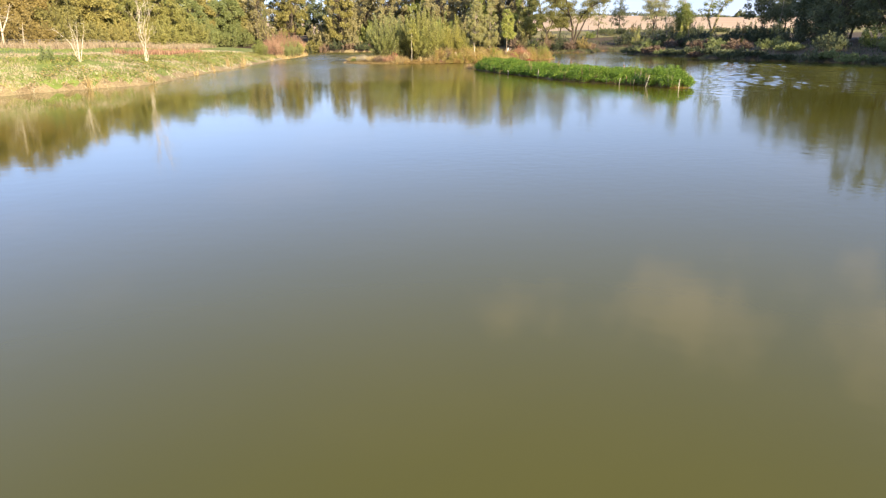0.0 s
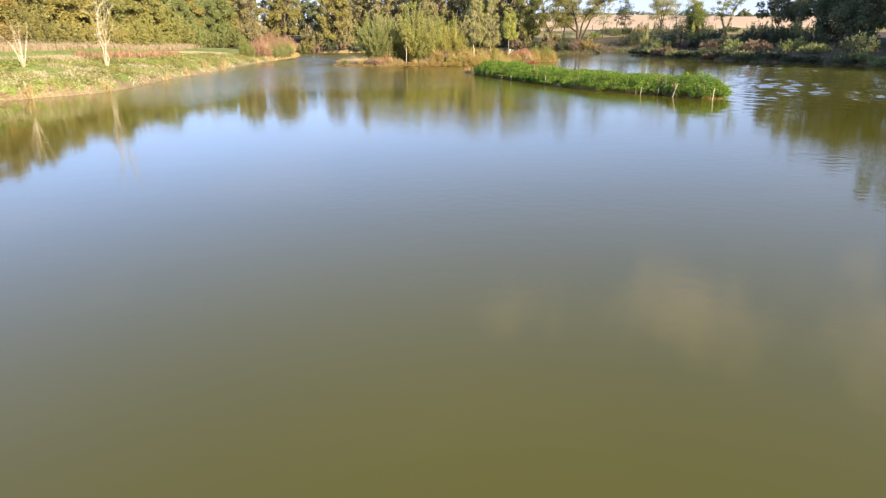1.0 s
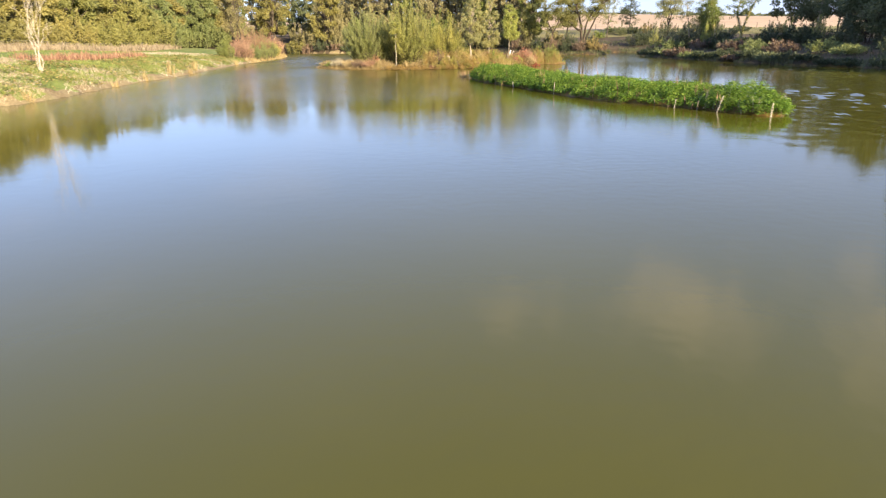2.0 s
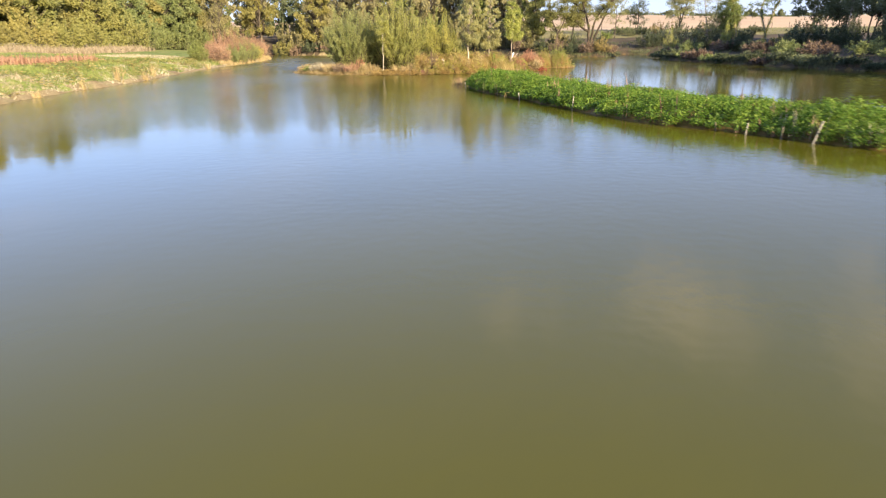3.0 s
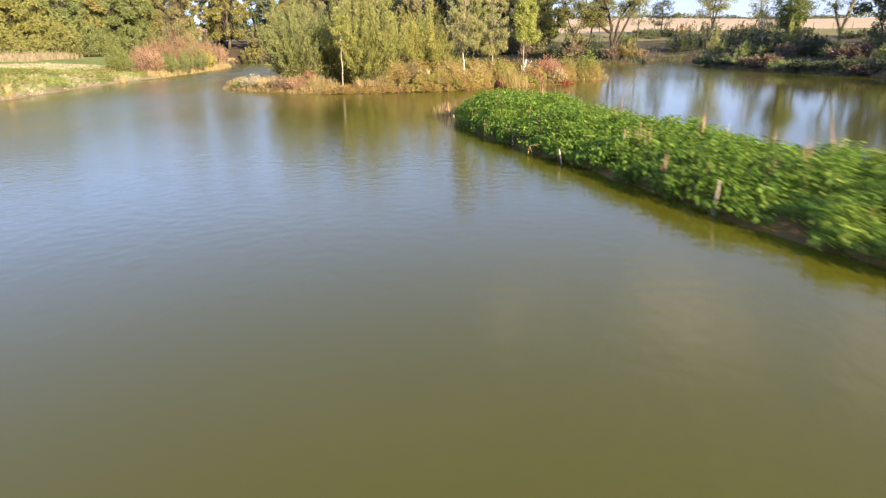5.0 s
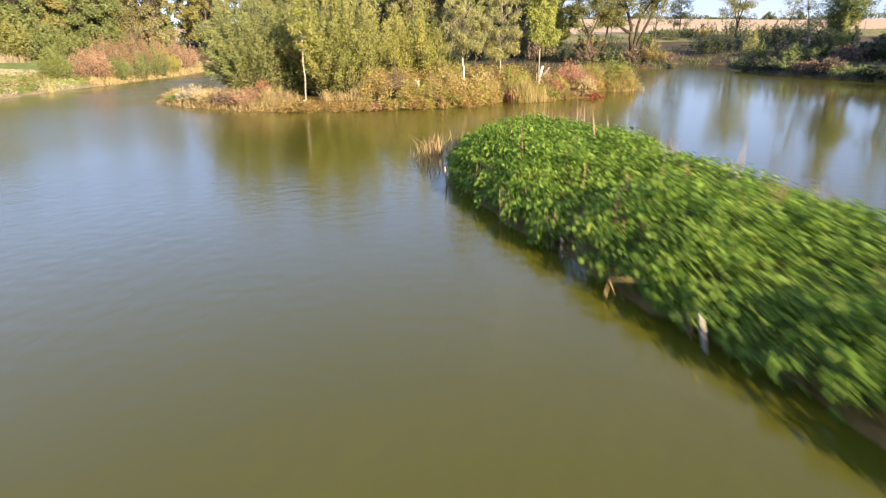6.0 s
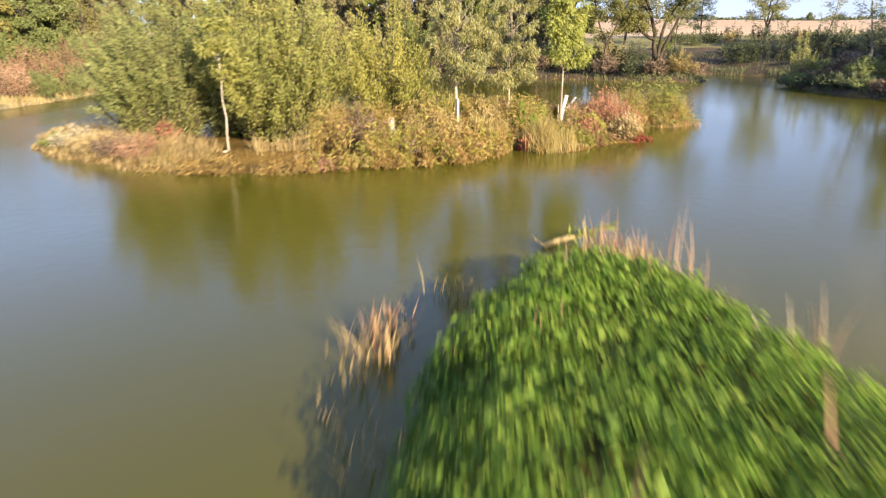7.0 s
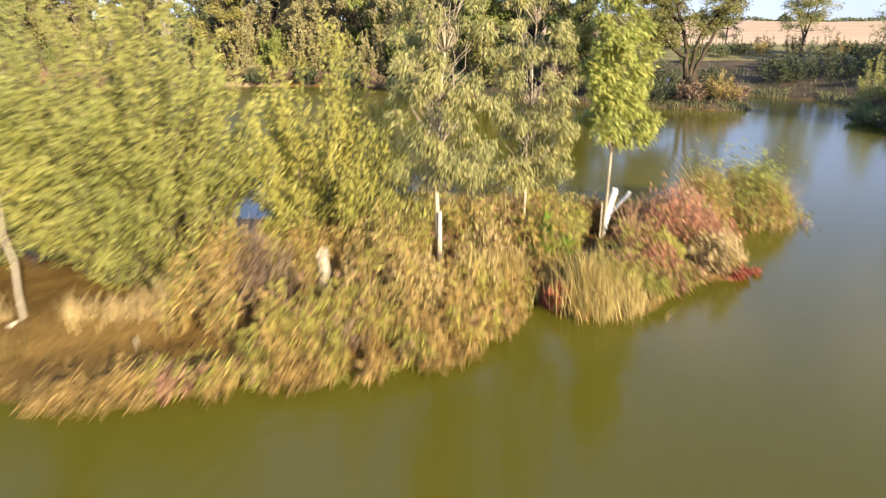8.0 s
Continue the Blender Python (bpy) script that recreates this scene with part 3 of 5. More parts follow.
def stemmed_tree(x, y, label, stems, rad, leaves, bark=None, name="tree", category="tree", twigs=40, reach=1.6, low=0.45, tuft=0.5, count=6000, size=0.15, slim=0.5, seed=1, clad=None, rise=0.35):
    """A tree grown along given stems: tapered boughs, forking twigs with a tuft of leaves at each, and ivy on the stems if clad."""
    rng = np.random.default_rng(seed)
    bark = bark or BARK
    root = tagged(new(name), label, category)
    root.location = (x, y, ground_z(x, y) - 0.1)
    lines = []
    for k, stem in enumerate(stems):
        c = np.array(stem, float)
        fine = []
        for i in range(len(c) - 1):
            a, b, e, f = c[max(i - 1, 0)], c[i], c[i + 1], c[min(i + 2, len(c) - 1)]
            for q in (0.0, 0.34, 0.67):
                fine.append(0.5 * (2 * b + (e - a) * q + (2 * a - 5 * b + 4 * e - f) * q * q + (3 * b - 3 * e + f - a) * q ** 3) + rng.normal(0, rad * 0.12, 3) * (i > 0))
        fine.append(c[-1])
        lines.append(np.array(fine))
        n = len(fine) - 1
        w = rad if k == 0 else rad * 0.8
        tv, tf = tube([tuple(p) for p in fine], [w * ((1.3 if i == 0 and k == 0 else 1.0) - 0.86 * i / n) for i in range(n + 1)], 7)
        mesh_object("trunk" if k == 0 else "bough", tv, tf, bark, root, smooth=True)
    tv, tf, lobes = [], [], []
    for _ in range(twigs):
        line = lines[rng.integers(len(lines))]
        q = rng.uniform(low, 1.0)
        p = line[min(int(q * (len(line) - 1)), len(line) - 1)]
        a = rng.uniform(0, math.tau)
        far_ = reach * rng.uniform(0.35, 1.0) * (1.15 - 0.5 * q)
        e = p + np.array([math.cos(a) * far_, math.sin(a) * far_, far_ * rng.uniform(rise - 0.45, rise + 0.45)])
        pts = bent(rng, p, e, 4, far_ * 0.06)
        w = rad * 0.24 * (1.2 - 0.6 * q)
        tube(pts, [w * (1 - 0.85 * i / 4) for i in range(5)], 3, tv, tf)
        lobes.append((*e, tuft * rng.uniform(0.5, 1.15), 0.8))
        if rng.random() < 0.6:
            lobes.append((*pts[2 + int(rng.integers(2))], tuft * rng.uniform(0.4, 0.8), 0.8))
    tagged(mesh_object("twigs", tv, tf, bark, root, smooth=True), kind="stuff")
    if count:
        v, f = crown_arrays(rng, lobes, count, size, slim, 0.3, 0.1, 0.0, None)
        quads_object("crown", v, f, leaves, root)
    if clad:
        P, N = [], []
        for line in lines:
            m = 700
            k = rng.uniform(0, 0.75, m) * (len(line) - 1)
            i0 = np.clip(k.astype(int), 0, len(line) - 2)
            p = line[i0] + (line[i0 + 1] - line[i0]) * (k - i0)[:, None]
            side = unit(rng.normal(0, 1, (m, 3)) * np.array([1, 1, 0.3]))
            P.append(p + side * (rad * rng.uniform(0.8, 1.9, m))[:, None])
            N.append(side)
        P, N = np.concatenate(P), np.concatenate(N)
        ln_ = rng.uniform(0.08, 0.16, len(P))
        v, f = leaf_arrays(P, rng.normal(0, 0.5, P.shape) + np.array([0, 0, -0.6]), N, ln_, ln_ * 0.8, None)
        quads_object("ivy", v, f, clad, root, "ivy growing up the stems")
    return root


def shrub(x, y, h, r, leaves, label, name="shrub", category="shrub", count=4000, size=0.2, slim=0.45, seed=1, shoots=40, long=1.0, stretch=1.0, twig=None, up=0.7, wild=0.12, fold=None, root_r=0.62):
    """A many-stemmed bush: rods fanning from the ground, leaves set along them."""
    rng = np.random.default_rng(seed)
    root = tagged(new(name), label, category)
    root.location = (x, y, ground_z(x, y) - 0.05)
    tv, tf = [], []
    per = count // shoots
    plume = min(0.17 * r, 0.32)
    lump = rng.uniform(1 - wild, 1 + wild, 8)
    P, D = [], []
    for s in range(shoots):
        a, q = rng.uniform(0, math.tau), math.sqrt(rng.random())
        foot = np.array([root_r * r * q * math.cos(a) * stretch, root_r * r * q * math.sin(a), 0])
        ht = h * (1 - 0.5 * q * q) * rng.uniform(0.4 if s % 3 == 0 else 0.68, 1.08) * lump[int(a * 8 / math.tau) % 8]
        end = np.array([(1.14 - 0.36 * root_r) * r * q * math.cos(a) * stretch, (1.14 - 0.36 * root_r) * r * q * math.sin(a), ht])
        pts = np.array(bent(rng, foot, end, 5, r * 0.04))
        pts[1:-1, 2] += np.array([0.02, 0.05, 0.06, 0.03]) * h
        tube([tuple(p) for p in pts], [0.006 * h * (1 - 0.85 * i / 5) for i in range(6)], 3, tv, tf)
        k = rng.uniform(0.04, 1.04, per) ** 0.85 * 5
        i0 = np.clip(k.astype(int), 0, 4)
        p = pts[i0] + (pts[i0 + 1] - pts[i0]) * (k - i0)[:, None]
        side = unit(rng.normal(0, 1, (per, 3)))
        P.append(p + side * (plume * rng.random(per) ** 0.7 * (1.15 - 0.16 * k))[:, None])
        D.append(side * 0.7 + (pts[-1] - pts[0]) / h * up + rng.normal(0, 0.25, (per, 3)))
    P, D = np.concatenate(P), np.concatenate(D)
    keep = P[:, 2] > 0.06
    P, D = P[keep], D[keep]
    tagged(mesh_object("stem_fan", tv, tf, twig or BARK, root, smooth=True), kind="stuff")
    length = size * rng.uniform(0.6, 1.3, len(P)) * long
    v, f = leaf_arrays(P, D, unit(rng.normal(0, 0.5, P.shape) + np.array([0.25, -0.4, 0.5])), length, length * slim, fold)
    quads_object("foliage", v, f, leaves, root)
    return root


def blades(name, label, category, spots, height, mat, seed, lean=0.25, width=0.03, z=None, wind=(0.0, 0.0), kind="stuff", group="", rise=None):
    """Grass or reed blades, each a bent, tapering strip, rooted at the spots (x, y)."""
    rng = np.random.default_rng(seed)
    p = np.asarray(spots, float)
    n = len(p)
    g = lie(p[:, 0], p[:, 1]) if z is None else np.full(n, z)
    base = np.stack([p[:, 0], p[:, 1], np.maximum(g, -0.3) - 0.03], 1)
    h = height * rng.uniform(0.5, 1.1, n) if np.isscalar(height) else height
    h = h * (0.85 + 0.3 * np.sin(p[:, 0] * 2.3 + seed) * np.sin(p[:, 1] * 2.9 + seed * 2) + 0.15 * np.sin(p[:, 0] * 6.1) * np.sin(p[:, 1] * 5.3))
    if rise:
        h = h * np.clip(0.22 - signed(p[:, 0], p[:, 1], rise[0]) / rise[1], 0.15, 1.0)
    a = rng.uniform(0, math.tau, n)
    away = np.stack([np.cos(a), np.sin(a), np.zeros(n)], 1) * (lean * rng.random(n) * h)[:, None] + np.array([wind[0], wind[1], 0]) * h[:, None]
    b = rng.uniform(0, math.tau, n)
    side = np.stack([np.cos(b), np.sin(b), np.zeros(n)], 1) * (width * rng.uniform(0.6, 1.3, n))[:, None] * 0.5
    up = np.array([0, 0, 1.0])
    mid = base + away * 0.35 + up * (h * 0.6)[:, None]
    tip = base + away + up * h[:, None]
    verts = np.stack([base - side, base + side, mid + side * 0.9, mid - side * 0.9, tip], 1).reshape(-1, 3)
    k = np.arange(n)[:, None] * 5
    faces = np.concatenate([k + np.array([[0, 1, 2]]), k + np.array([[0, 2, 3]]), k + np.array([[3, 2, 4]])], 0)
    ob = quads_object(name, verts, faces, mat)
    tagged(ob, label, category, group, kind)
    return ob


def scatter(rng, n, box, test):
    """n random places in box (x0, x1, y0, y1) that pass the test."""
    out = np.zeros((0, 2))
    while len(out) < n:
        p = np.stack([rng.uniform(box[0], box[1], 4 * n), rng.uniform(box[2], box[3], 4 * n)], 1)
        out = np.concatenate([out, p[test(p[:, 0], p[:, 1])]])
    return out[:n]


# the belt of autumn trees behind the left-hand meadow
rng = np.random.default_rng(11)
belt = [(OCHRE, "ochre-brown"), (OLIVE, "olive-brown"), (OLIVE, "bronze and olive"), (YELLOW, "yellowing"), (BELT, "yellow-olive"), (LEAFGREEN, "deep green"), (OLIVE, "olive")]
for i, y in enumerate(np.arange(62, 158, 4.9)):
    k = int(np.interp(y, (62, 74, 82, 94, 99, 102, 121, 125, 148, 150), (0, 0, 1, 3, 3, 4, 4, 5, 5, 6)))
    mat, word = belt[k if i % 5 else (2, 6, 1)[i % 3]]
    tree(-53.5 + rng.uniform(-1.5, 1.5) + (0.06 * (y - 110)), y + rng.uniform(-1, 1), rng.uniform(9.0, 11.6), rng.uniform(3.6, 4.6), mat,
         "tall %s hedgerow tree in early autumn leaf" % word, base=0.03, n=85, count=18000, size=0.29, slim=0.65, seed=100 + i, lobe=0.25, squash=0.75, shell=0.25)
for i, y in enumerate(np.arange(60, 165, 9.0)):
    mat, word = belt[(i * 4 + 1) % len(belt)]
    tree(-60.5 + rng.uniform(-1.5, 1.5), y, rng.uniform(9.8, 11.6), 4.8, mat, "tall %s tree deeper in the wood" % word, base=0.03, n=26, count=2200, size=0.85, seed=170 + i, lobe=0.4)
for i, y in enumerate(np.arange(66, 150, 5.6)):
    k = int(np.interp(y, (62, 74, 82, 92, 100, 121, 125, 148, 150), (0, 0, 1, 2, 4, 4, 5, 5, 6)))
    mat, word = belt[k]
    shrub(-49.3 + rng.uniform(-0.6, 0.6), y, rng.uniform(3.5, 6), rng.uniform(3, 4), mat, "dense %s hedge shrub at the wood's edge" % word, count=7500, size=0.22, slim=0.6, seed=140 + i, shoots=70)

# far trees round the head of the pond
# haze is put into the greyish leaf colour of most of these
far = [(-39.4, 157, 14, 3.8, YELLOW, "yellow-leaved", 0.2), (-46, 153, 13, 4, HAZE_LEAF, "olive", 0.1), (-49, 161, 14, 4, GREEN, "green", 0.1), (-43, 163, 14, 4, HAZE_LEAF, "bronze", 0.1), (-34, 176, 9.6, 4.4, DARK, "dark green", 0.05), (-52, 158, 12, 4, HAZE_LEAF, "olive", 0.05), (-42, 180, 11, 4.6, DARK, "dark green", 0.05), (-27, 151.5, 14, 3.4, YELLOW, "yellowing", 0.12),
       (-22, 156, 13.5, 3.6, HAZE_LEAF, "bronze", 0.1), (-16, 153, 13.5, 3.8, HAZE_LEAF, "olive", 0.1), (-10, 155, 13.5, 3.6, GREEN, "olive green", 0.1), (-5, 150, 14, 4, HAZE_LEAF, "bronze", 0.08),
       (1, 150, 15, 3.8, HAZE_LEAF, "olive", 0.1), (5, 143, 14, 3.6, GREEN, "green", 0.12), (10, 141, 15, 3.8, HAZE_LEAF, "bronze-green", 0.1), (-29, 164, 9, 3.4, HAZE_LEAF, "olive", 0.05), (-13, 164, 15, 5, HAZE_LEAF, "olive", 0.05), (3, 162, 15, 5, GREEN, "green", 0.05), (-22, 168, 15, 5, HAZE_LEAF, "bronze", 0.05), (-5, 166, 15, 5, HAZE_LEAF, "bronze", 0.05), (12, 152, 14, 4.5, HAZE_LEAF, "olive", 0.05), (14, 136, 13, 3, GREEN, "green", 0.2), (-17, 174, 14, 5.5, HAZE_LEAF, "bronze", 0.03), (-8, 176, 14, 5.5, HAZE_LEAF, "olive", 0.03), (-26, 175, 9, 4.5, HAZE_LEAF, "olive", 0.03), (1, 174, 15, 5.5, HAZE_LEAF, "bronze", 0.03)]
for i, (x, y, h, r, mat, word, b) in enumerate(far):
    tree(x, y, h, r, mat, "tall %s tree on the far pond bank" % word, base=b * 0.5, n=80, count=12500 if y < 160 else 5500, size=0.3 if y < 160 else 0.5, slim=0.65, seed=200 + i, lobe=0.2, bare=1, squash=1.0)
for i, (x, y) in enumerate([(-24, 149), (-18, 148.5), (-9, 146.5), (-2, 141), (6, 135), (12, 131), (17, 128.5), (-33, 150), (-30, 152)]):
    shrub(x, y, 2.6 + (i % 3) * 0.7, 2.6, (HAZE_LEAF, OLIVE, HAZE_LEAF)[i % 3], "dense scrub on the far pond bank", count=2600, size=0.26, slim=0.6, seed=240 + i, shoots=30)

for i, x in enumerate(np.arange(-33, 13, 4.2)):
    y = float(np.interp(x, (-34, -26, -12, 0, 9, 16), (155, 152, 150, 142, 136, 131)))
    shrub(x, y, 4.6 + (i * 7 % 5) * 0.5, 3.0, (HAZE_LEAF, OLIVE, HAZE_LEAF, GREEN)[i % 4], "tall bronze-green thicket closing the far bank", count=5200, size=0.27, slim=0.6, seed=260 + i, shoots=36)

# dark-coloured row put in for the shade under the far trees
for i, x in enumerate(np.arange(-36, 2, 2.9)):
    y = float(np.interp(x, (-38, -26, -12, 0), (150.5, 147.6, 145.6, 136.6)))
    shrub(x, y, 1.3 + (i * 5 % 4) * 0.3, 1.9, (BROWN, SHADE_LEAF)[i % 2], "tangled undergrowth coloured dark for shade at the far waterline", count=1300, size=0.24, slim=0.45, seed=280 + i, shoots=26)

# the open-crowned trees on the spit, with the field showing through
stemmed_tree(21.8, 128.2, "spreading multi-stemmed oak with thinning leaves",
             [[(0, 0, 0), (-0.1, 0, 1.6), (-0.25, 0, 3.2), (-0.8, 0.3, 5.4), (-1.4, 0.5, 7.6), (-1.9, 1.0, 10.5), (-2.2, 1.0, 13)],
              [(0.1, 0, 0.2), (0.35, 0, 2.0), (0.5, -0.2, 3.6), (1.2, -0.4, 5.3), (2.6, -0.6, 6.8), (4.4, -0.5, 7.7), (6.2, -0.4, 8.1)],
              [(0.3, 0.2, 0.1), (0.9, 0.3, 2.0), (1.7, 0.3, 3.8), (2.6, 0.4, 5.8), (3.4, 0.6, 8.2), (3.7, 1.0, 11.5)],
              [(-0.2, 0, 2.7), (-1.2, -0.2, 3.1), (-2.2, -0.3, 4.0), (-3.4, -0.2, 4.6)],
              [(-0.7, 0.3, 5.2), (-2.0, 0.6, 6.4), (-3.6, 0.8, 7.8), (-4.4, 1.0, 9.6)]], 0.27, OAK, OAK_BARK, twigs=190, reach=2.3, low=0.5, tuft=0.66, count=19000, size=0.2, seed=301)
stemmed_tree(19.8, 134.6, "slender leaning oak with an open crown", [[(0, 0, 0), (0.3, 0, 2.2), (0.6, 0, 4.2), (0.7, 0.2, 7), (0.4, 0.4, 11)], [(0.55, 0, 3.8), (1.5, 0, 5.4), (2.3, 0.2, 8)]], 0.16, OAK, OAK_BARK, twigs=80, reach=2.2, low=0.45, tuft=0.62, count=7500, size=0.2, seed=302)
stemmed_tree(16.2, 126.6, "slender forked tree with bronze leaves", [[(0, 0, 0), (0.15, 0, 1.4), (0.3, 0, 2.7), (-0.4, 0, 4.2), (-1.0, 0.2, 6.5), (-1.2, 0.3, 10)], [(0.3, 0, 2.6), (1.1, 0, 4.2), (1.6, 0, 6.2), (1.8, 0.3, 9.5)]], 0.17, OAK, OAK_BARK, twigs=90, reach=2.0, low=0.5, tuft=0.62, count=9000, size=0.2, seed=303)
stemmed_tree(13.4, 130.5, "leafy young tree with green-gold leaves", [[(0, 0, 0), (0.1, 0, 2.5), (-0.1, 0, 5), (0.2, 0, 9)], [(0.1, 0, 2.0), (-0.8, 0, 4), (-1.2, 0, 7)]], 0.13, BELT, OAK_BARK, twigs=70, reach=1.8, low=0.25, tuft=0.6, count=6500, size=0.2, seed=306)
stemmed_tree(31.0, 152.0, "thin sapling with sparse leaves by the field fence", [[(0, 0, 0), (0.05, 0, 2.5), (0.1, 0, 5), (0, 0, 9)], [(0.05, 0, 2.6), (0.9, 0, 4.6), (1.2, 0, 7.5)]], 0.1, BLUISH, twigs=60, reach=2.2, low=0.35, tuft=0.5, count=1700, size=0.2, seed=304)
stemmed_tree(38.4, 164.2, "small dark evergreen at the field edge", [[(0, 0, 0), (0.05, 0, 2.5), (-0.05, 0, 5), (0, 0, 9)]], 0.12, DARK, twigs=90, reach=2.4, low=0.22, tuft=0.55, count=4500, size=0.2, seed=305)

# the shaded wood along the right-hand bank; dark leaf colour carries part of that shade
# (53.5, 54) to (66, 40) stand out of view, added to shade the bank
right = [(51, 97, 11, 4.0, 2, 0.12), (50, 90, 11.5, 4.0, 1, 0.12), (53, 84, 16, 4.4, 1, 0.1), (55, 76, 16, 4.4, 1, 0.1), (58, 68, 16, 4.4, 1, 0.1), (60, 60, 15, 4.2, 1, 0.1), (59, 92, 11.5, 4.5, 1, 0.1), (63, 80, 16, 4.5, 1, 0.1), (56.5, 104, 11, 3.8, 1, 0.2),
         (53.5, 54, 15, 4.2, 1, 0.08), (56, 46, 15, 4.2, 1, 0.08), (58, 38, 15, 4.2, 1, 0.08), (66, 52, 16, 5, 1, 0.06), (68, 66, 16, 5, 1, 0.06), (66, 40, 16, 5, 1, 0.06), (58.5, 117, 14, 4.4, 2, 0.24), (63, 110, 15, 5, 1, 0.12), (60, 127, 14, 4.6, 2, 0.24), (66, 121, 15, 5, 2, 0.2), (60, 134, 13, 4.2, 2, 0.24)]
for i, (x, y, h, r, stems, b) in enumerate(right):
    tree(x, y, h, r, DARK, "dark-leaved pond-bank tree, in shade or unseen and casting it", base=b, n=55, count=8500, size=0.33, slim=0.6, stems=stems, trunk=0.012, seed=320 + i, lobe=0.24, bare=1)
# hidden trees added only to throw shade on the wood in front
for i, (x, y) in enumerate([(72, 98), (77, 90), (70, 88), (82, 100), (75, 107), (84, 84), (72, 76)]):
    tree(x, y, 17, 5.6, DARK, "unseen tree added to shade the right-hand wood", base=0.06, n=30, count=2600, size=0.8, seed=345 + i, lobe=0.36)
# shade over these shrubs is mostly painted in by their darkest leaf colour
for i, (x, y, h, r, mat) in enumerate([(37.2, 136.2, 4.2, 4.6, SHADE_LEAF), (33.2, 135.5, 2.6, 2.6, SHADE_LEAF), (41.5, 133.5, 3.6, 3.2, SHADE_LEAF), (45, 129, 3.0, 3.2, SHADE_LEAF), (33, 110, 1.6, 1.8, SHADE_LEAF), (34.5, 102, 1.5, 1.8, SHADE_LEAF), (36.5, 106, 1.6, 1.8, SHADE_LEAF), (37.5, 98, 1.6, 1.8, SHADE_LEAF), (40.5, 101, 2.0, 2.0, SHADE_LEAF), (42.5, 95, 2.2, 2.2, SHADE_LEAF),
                                       (43, 88, 2.4, 2.2, SHADE_LEAF), (45, 82, 2.6, 2.4, SHADE_LEAF), (47, 76, 2.8, 2.2, GREEN), (49, 70, 2.8, 2.4, SHADE_LEAF), (51, 64, 2.8, 2.4, SHADE_LEAF), (46, 104, 2.6, 2.4, SHADE_LEAF), (50, 108, 3.0, 2.6, SHADE_LEAF), (47, 112, 3.4, 2.6, DARK), (53, 103, 3.0, 2.6, SHADE_LEAF)]):
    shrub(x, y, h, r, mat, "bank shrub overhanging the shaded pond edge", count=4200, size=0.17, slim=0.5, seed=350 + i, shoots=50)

# stems out of the shaded bank, sunlight put into pale bark and bright ivy
stemmed_tree(41.5, 110.9, "forked tree with two ivy-clad stems, pale bark for sunlight", [[(0, 0, 0), (-0.1, 0, 1.0), (-0.2, 0, 1.9), (-0.9, 0, 3.6), (-1.0, 0, 5.0), (-0.6, 0.2, 7.5), (-0.9, 0.4, 11)], [(-0.15, 0, 1.8), (0.35, 0, 3.4), (0.8, 0, 5.0), (1.7, 0, 6.8), (2.3, 0.3, 10.5)]], 0.14, GREEN, PALE_BARK, twigs=70, reach=1.7, low=0.5, tuft=0.45, count=4500, size=0.17, seed=1101, clad=AMBER)
stemmed_tree(38.4, 112.2, "ivy-clad tree with a leaning trunk, pale bark for sunlight", [[(0, 0, 0), (-0.3, 0, 1.8), (-0.8, 0, 3.6), (-1.3, 0, 6), (-1.7, 0.2, 11)]], 0.17, GREEN, PALE_BARK, twigs=60, reach=1.5, low=0.4, tuft=0.55, count=6500, size=0.17, seed=1102, clad=AMBER)
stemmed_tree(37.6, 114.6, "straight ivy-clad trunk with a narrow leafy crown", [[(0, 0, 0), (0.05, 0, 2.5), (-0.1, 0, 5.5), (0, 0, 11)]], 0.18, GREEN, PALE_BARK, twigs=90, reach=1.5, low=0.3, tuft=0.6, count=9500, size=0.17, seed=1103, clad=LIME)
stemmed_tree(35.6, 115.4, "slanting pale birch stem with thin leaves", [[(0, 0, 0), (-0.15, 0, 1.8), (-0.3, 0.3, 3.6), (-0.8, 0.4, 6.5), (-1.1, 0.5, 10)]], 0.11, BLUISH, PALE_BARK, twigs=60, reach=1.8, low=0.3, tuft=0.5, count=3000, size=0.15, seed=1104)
stemmed_tree(43.8, 154.0, "tall airy tree with sparse grey-green leaves", [[(0, 0, 0), (0, 0, 2.2), (-0.7, 0, 4.4), (-1.6, 0, 7), (-2.0, 0, 10.5)], [(0.05, 0, 2.0), (0.7, 0, 4.6), (1.5, 0.2, 7.2), (2.4, 0.2, 10)], [(0, 0, 3), (0.1, 0, 6), (0.2, 0, 11)]], 0.17, BLUISH, twigs=150, reach=2.8, low=0.3, tuft=0.7, count=14000, size=0.2, seed=1105)
stemmed_tree(45.2, 141.3, "thin leaning sapling with few leaves", [[(0, 0, 0), (0.3, 0, 2.5), (0.8, 0, 5), (0.9, 0, 8)]], 0.08, BLUISH, twigs=40, reach=1.8, low=0.35, tuft=0.5, count=1600, size=0.18, seed=1106)
stemmed_tree(52.6, 112.5, "slim pale-stemmed tree against the dark wood", [[(0, 0, 0), (0.1, 0, 3), (0.3, 0, 6.5), (0.2, 0, 11)]], 0.11, DARK, PALE_BARK, twigs=60, reach=1.6, low=0.45, tuft=0.5, count=3500, size=0.17, seed=1107)
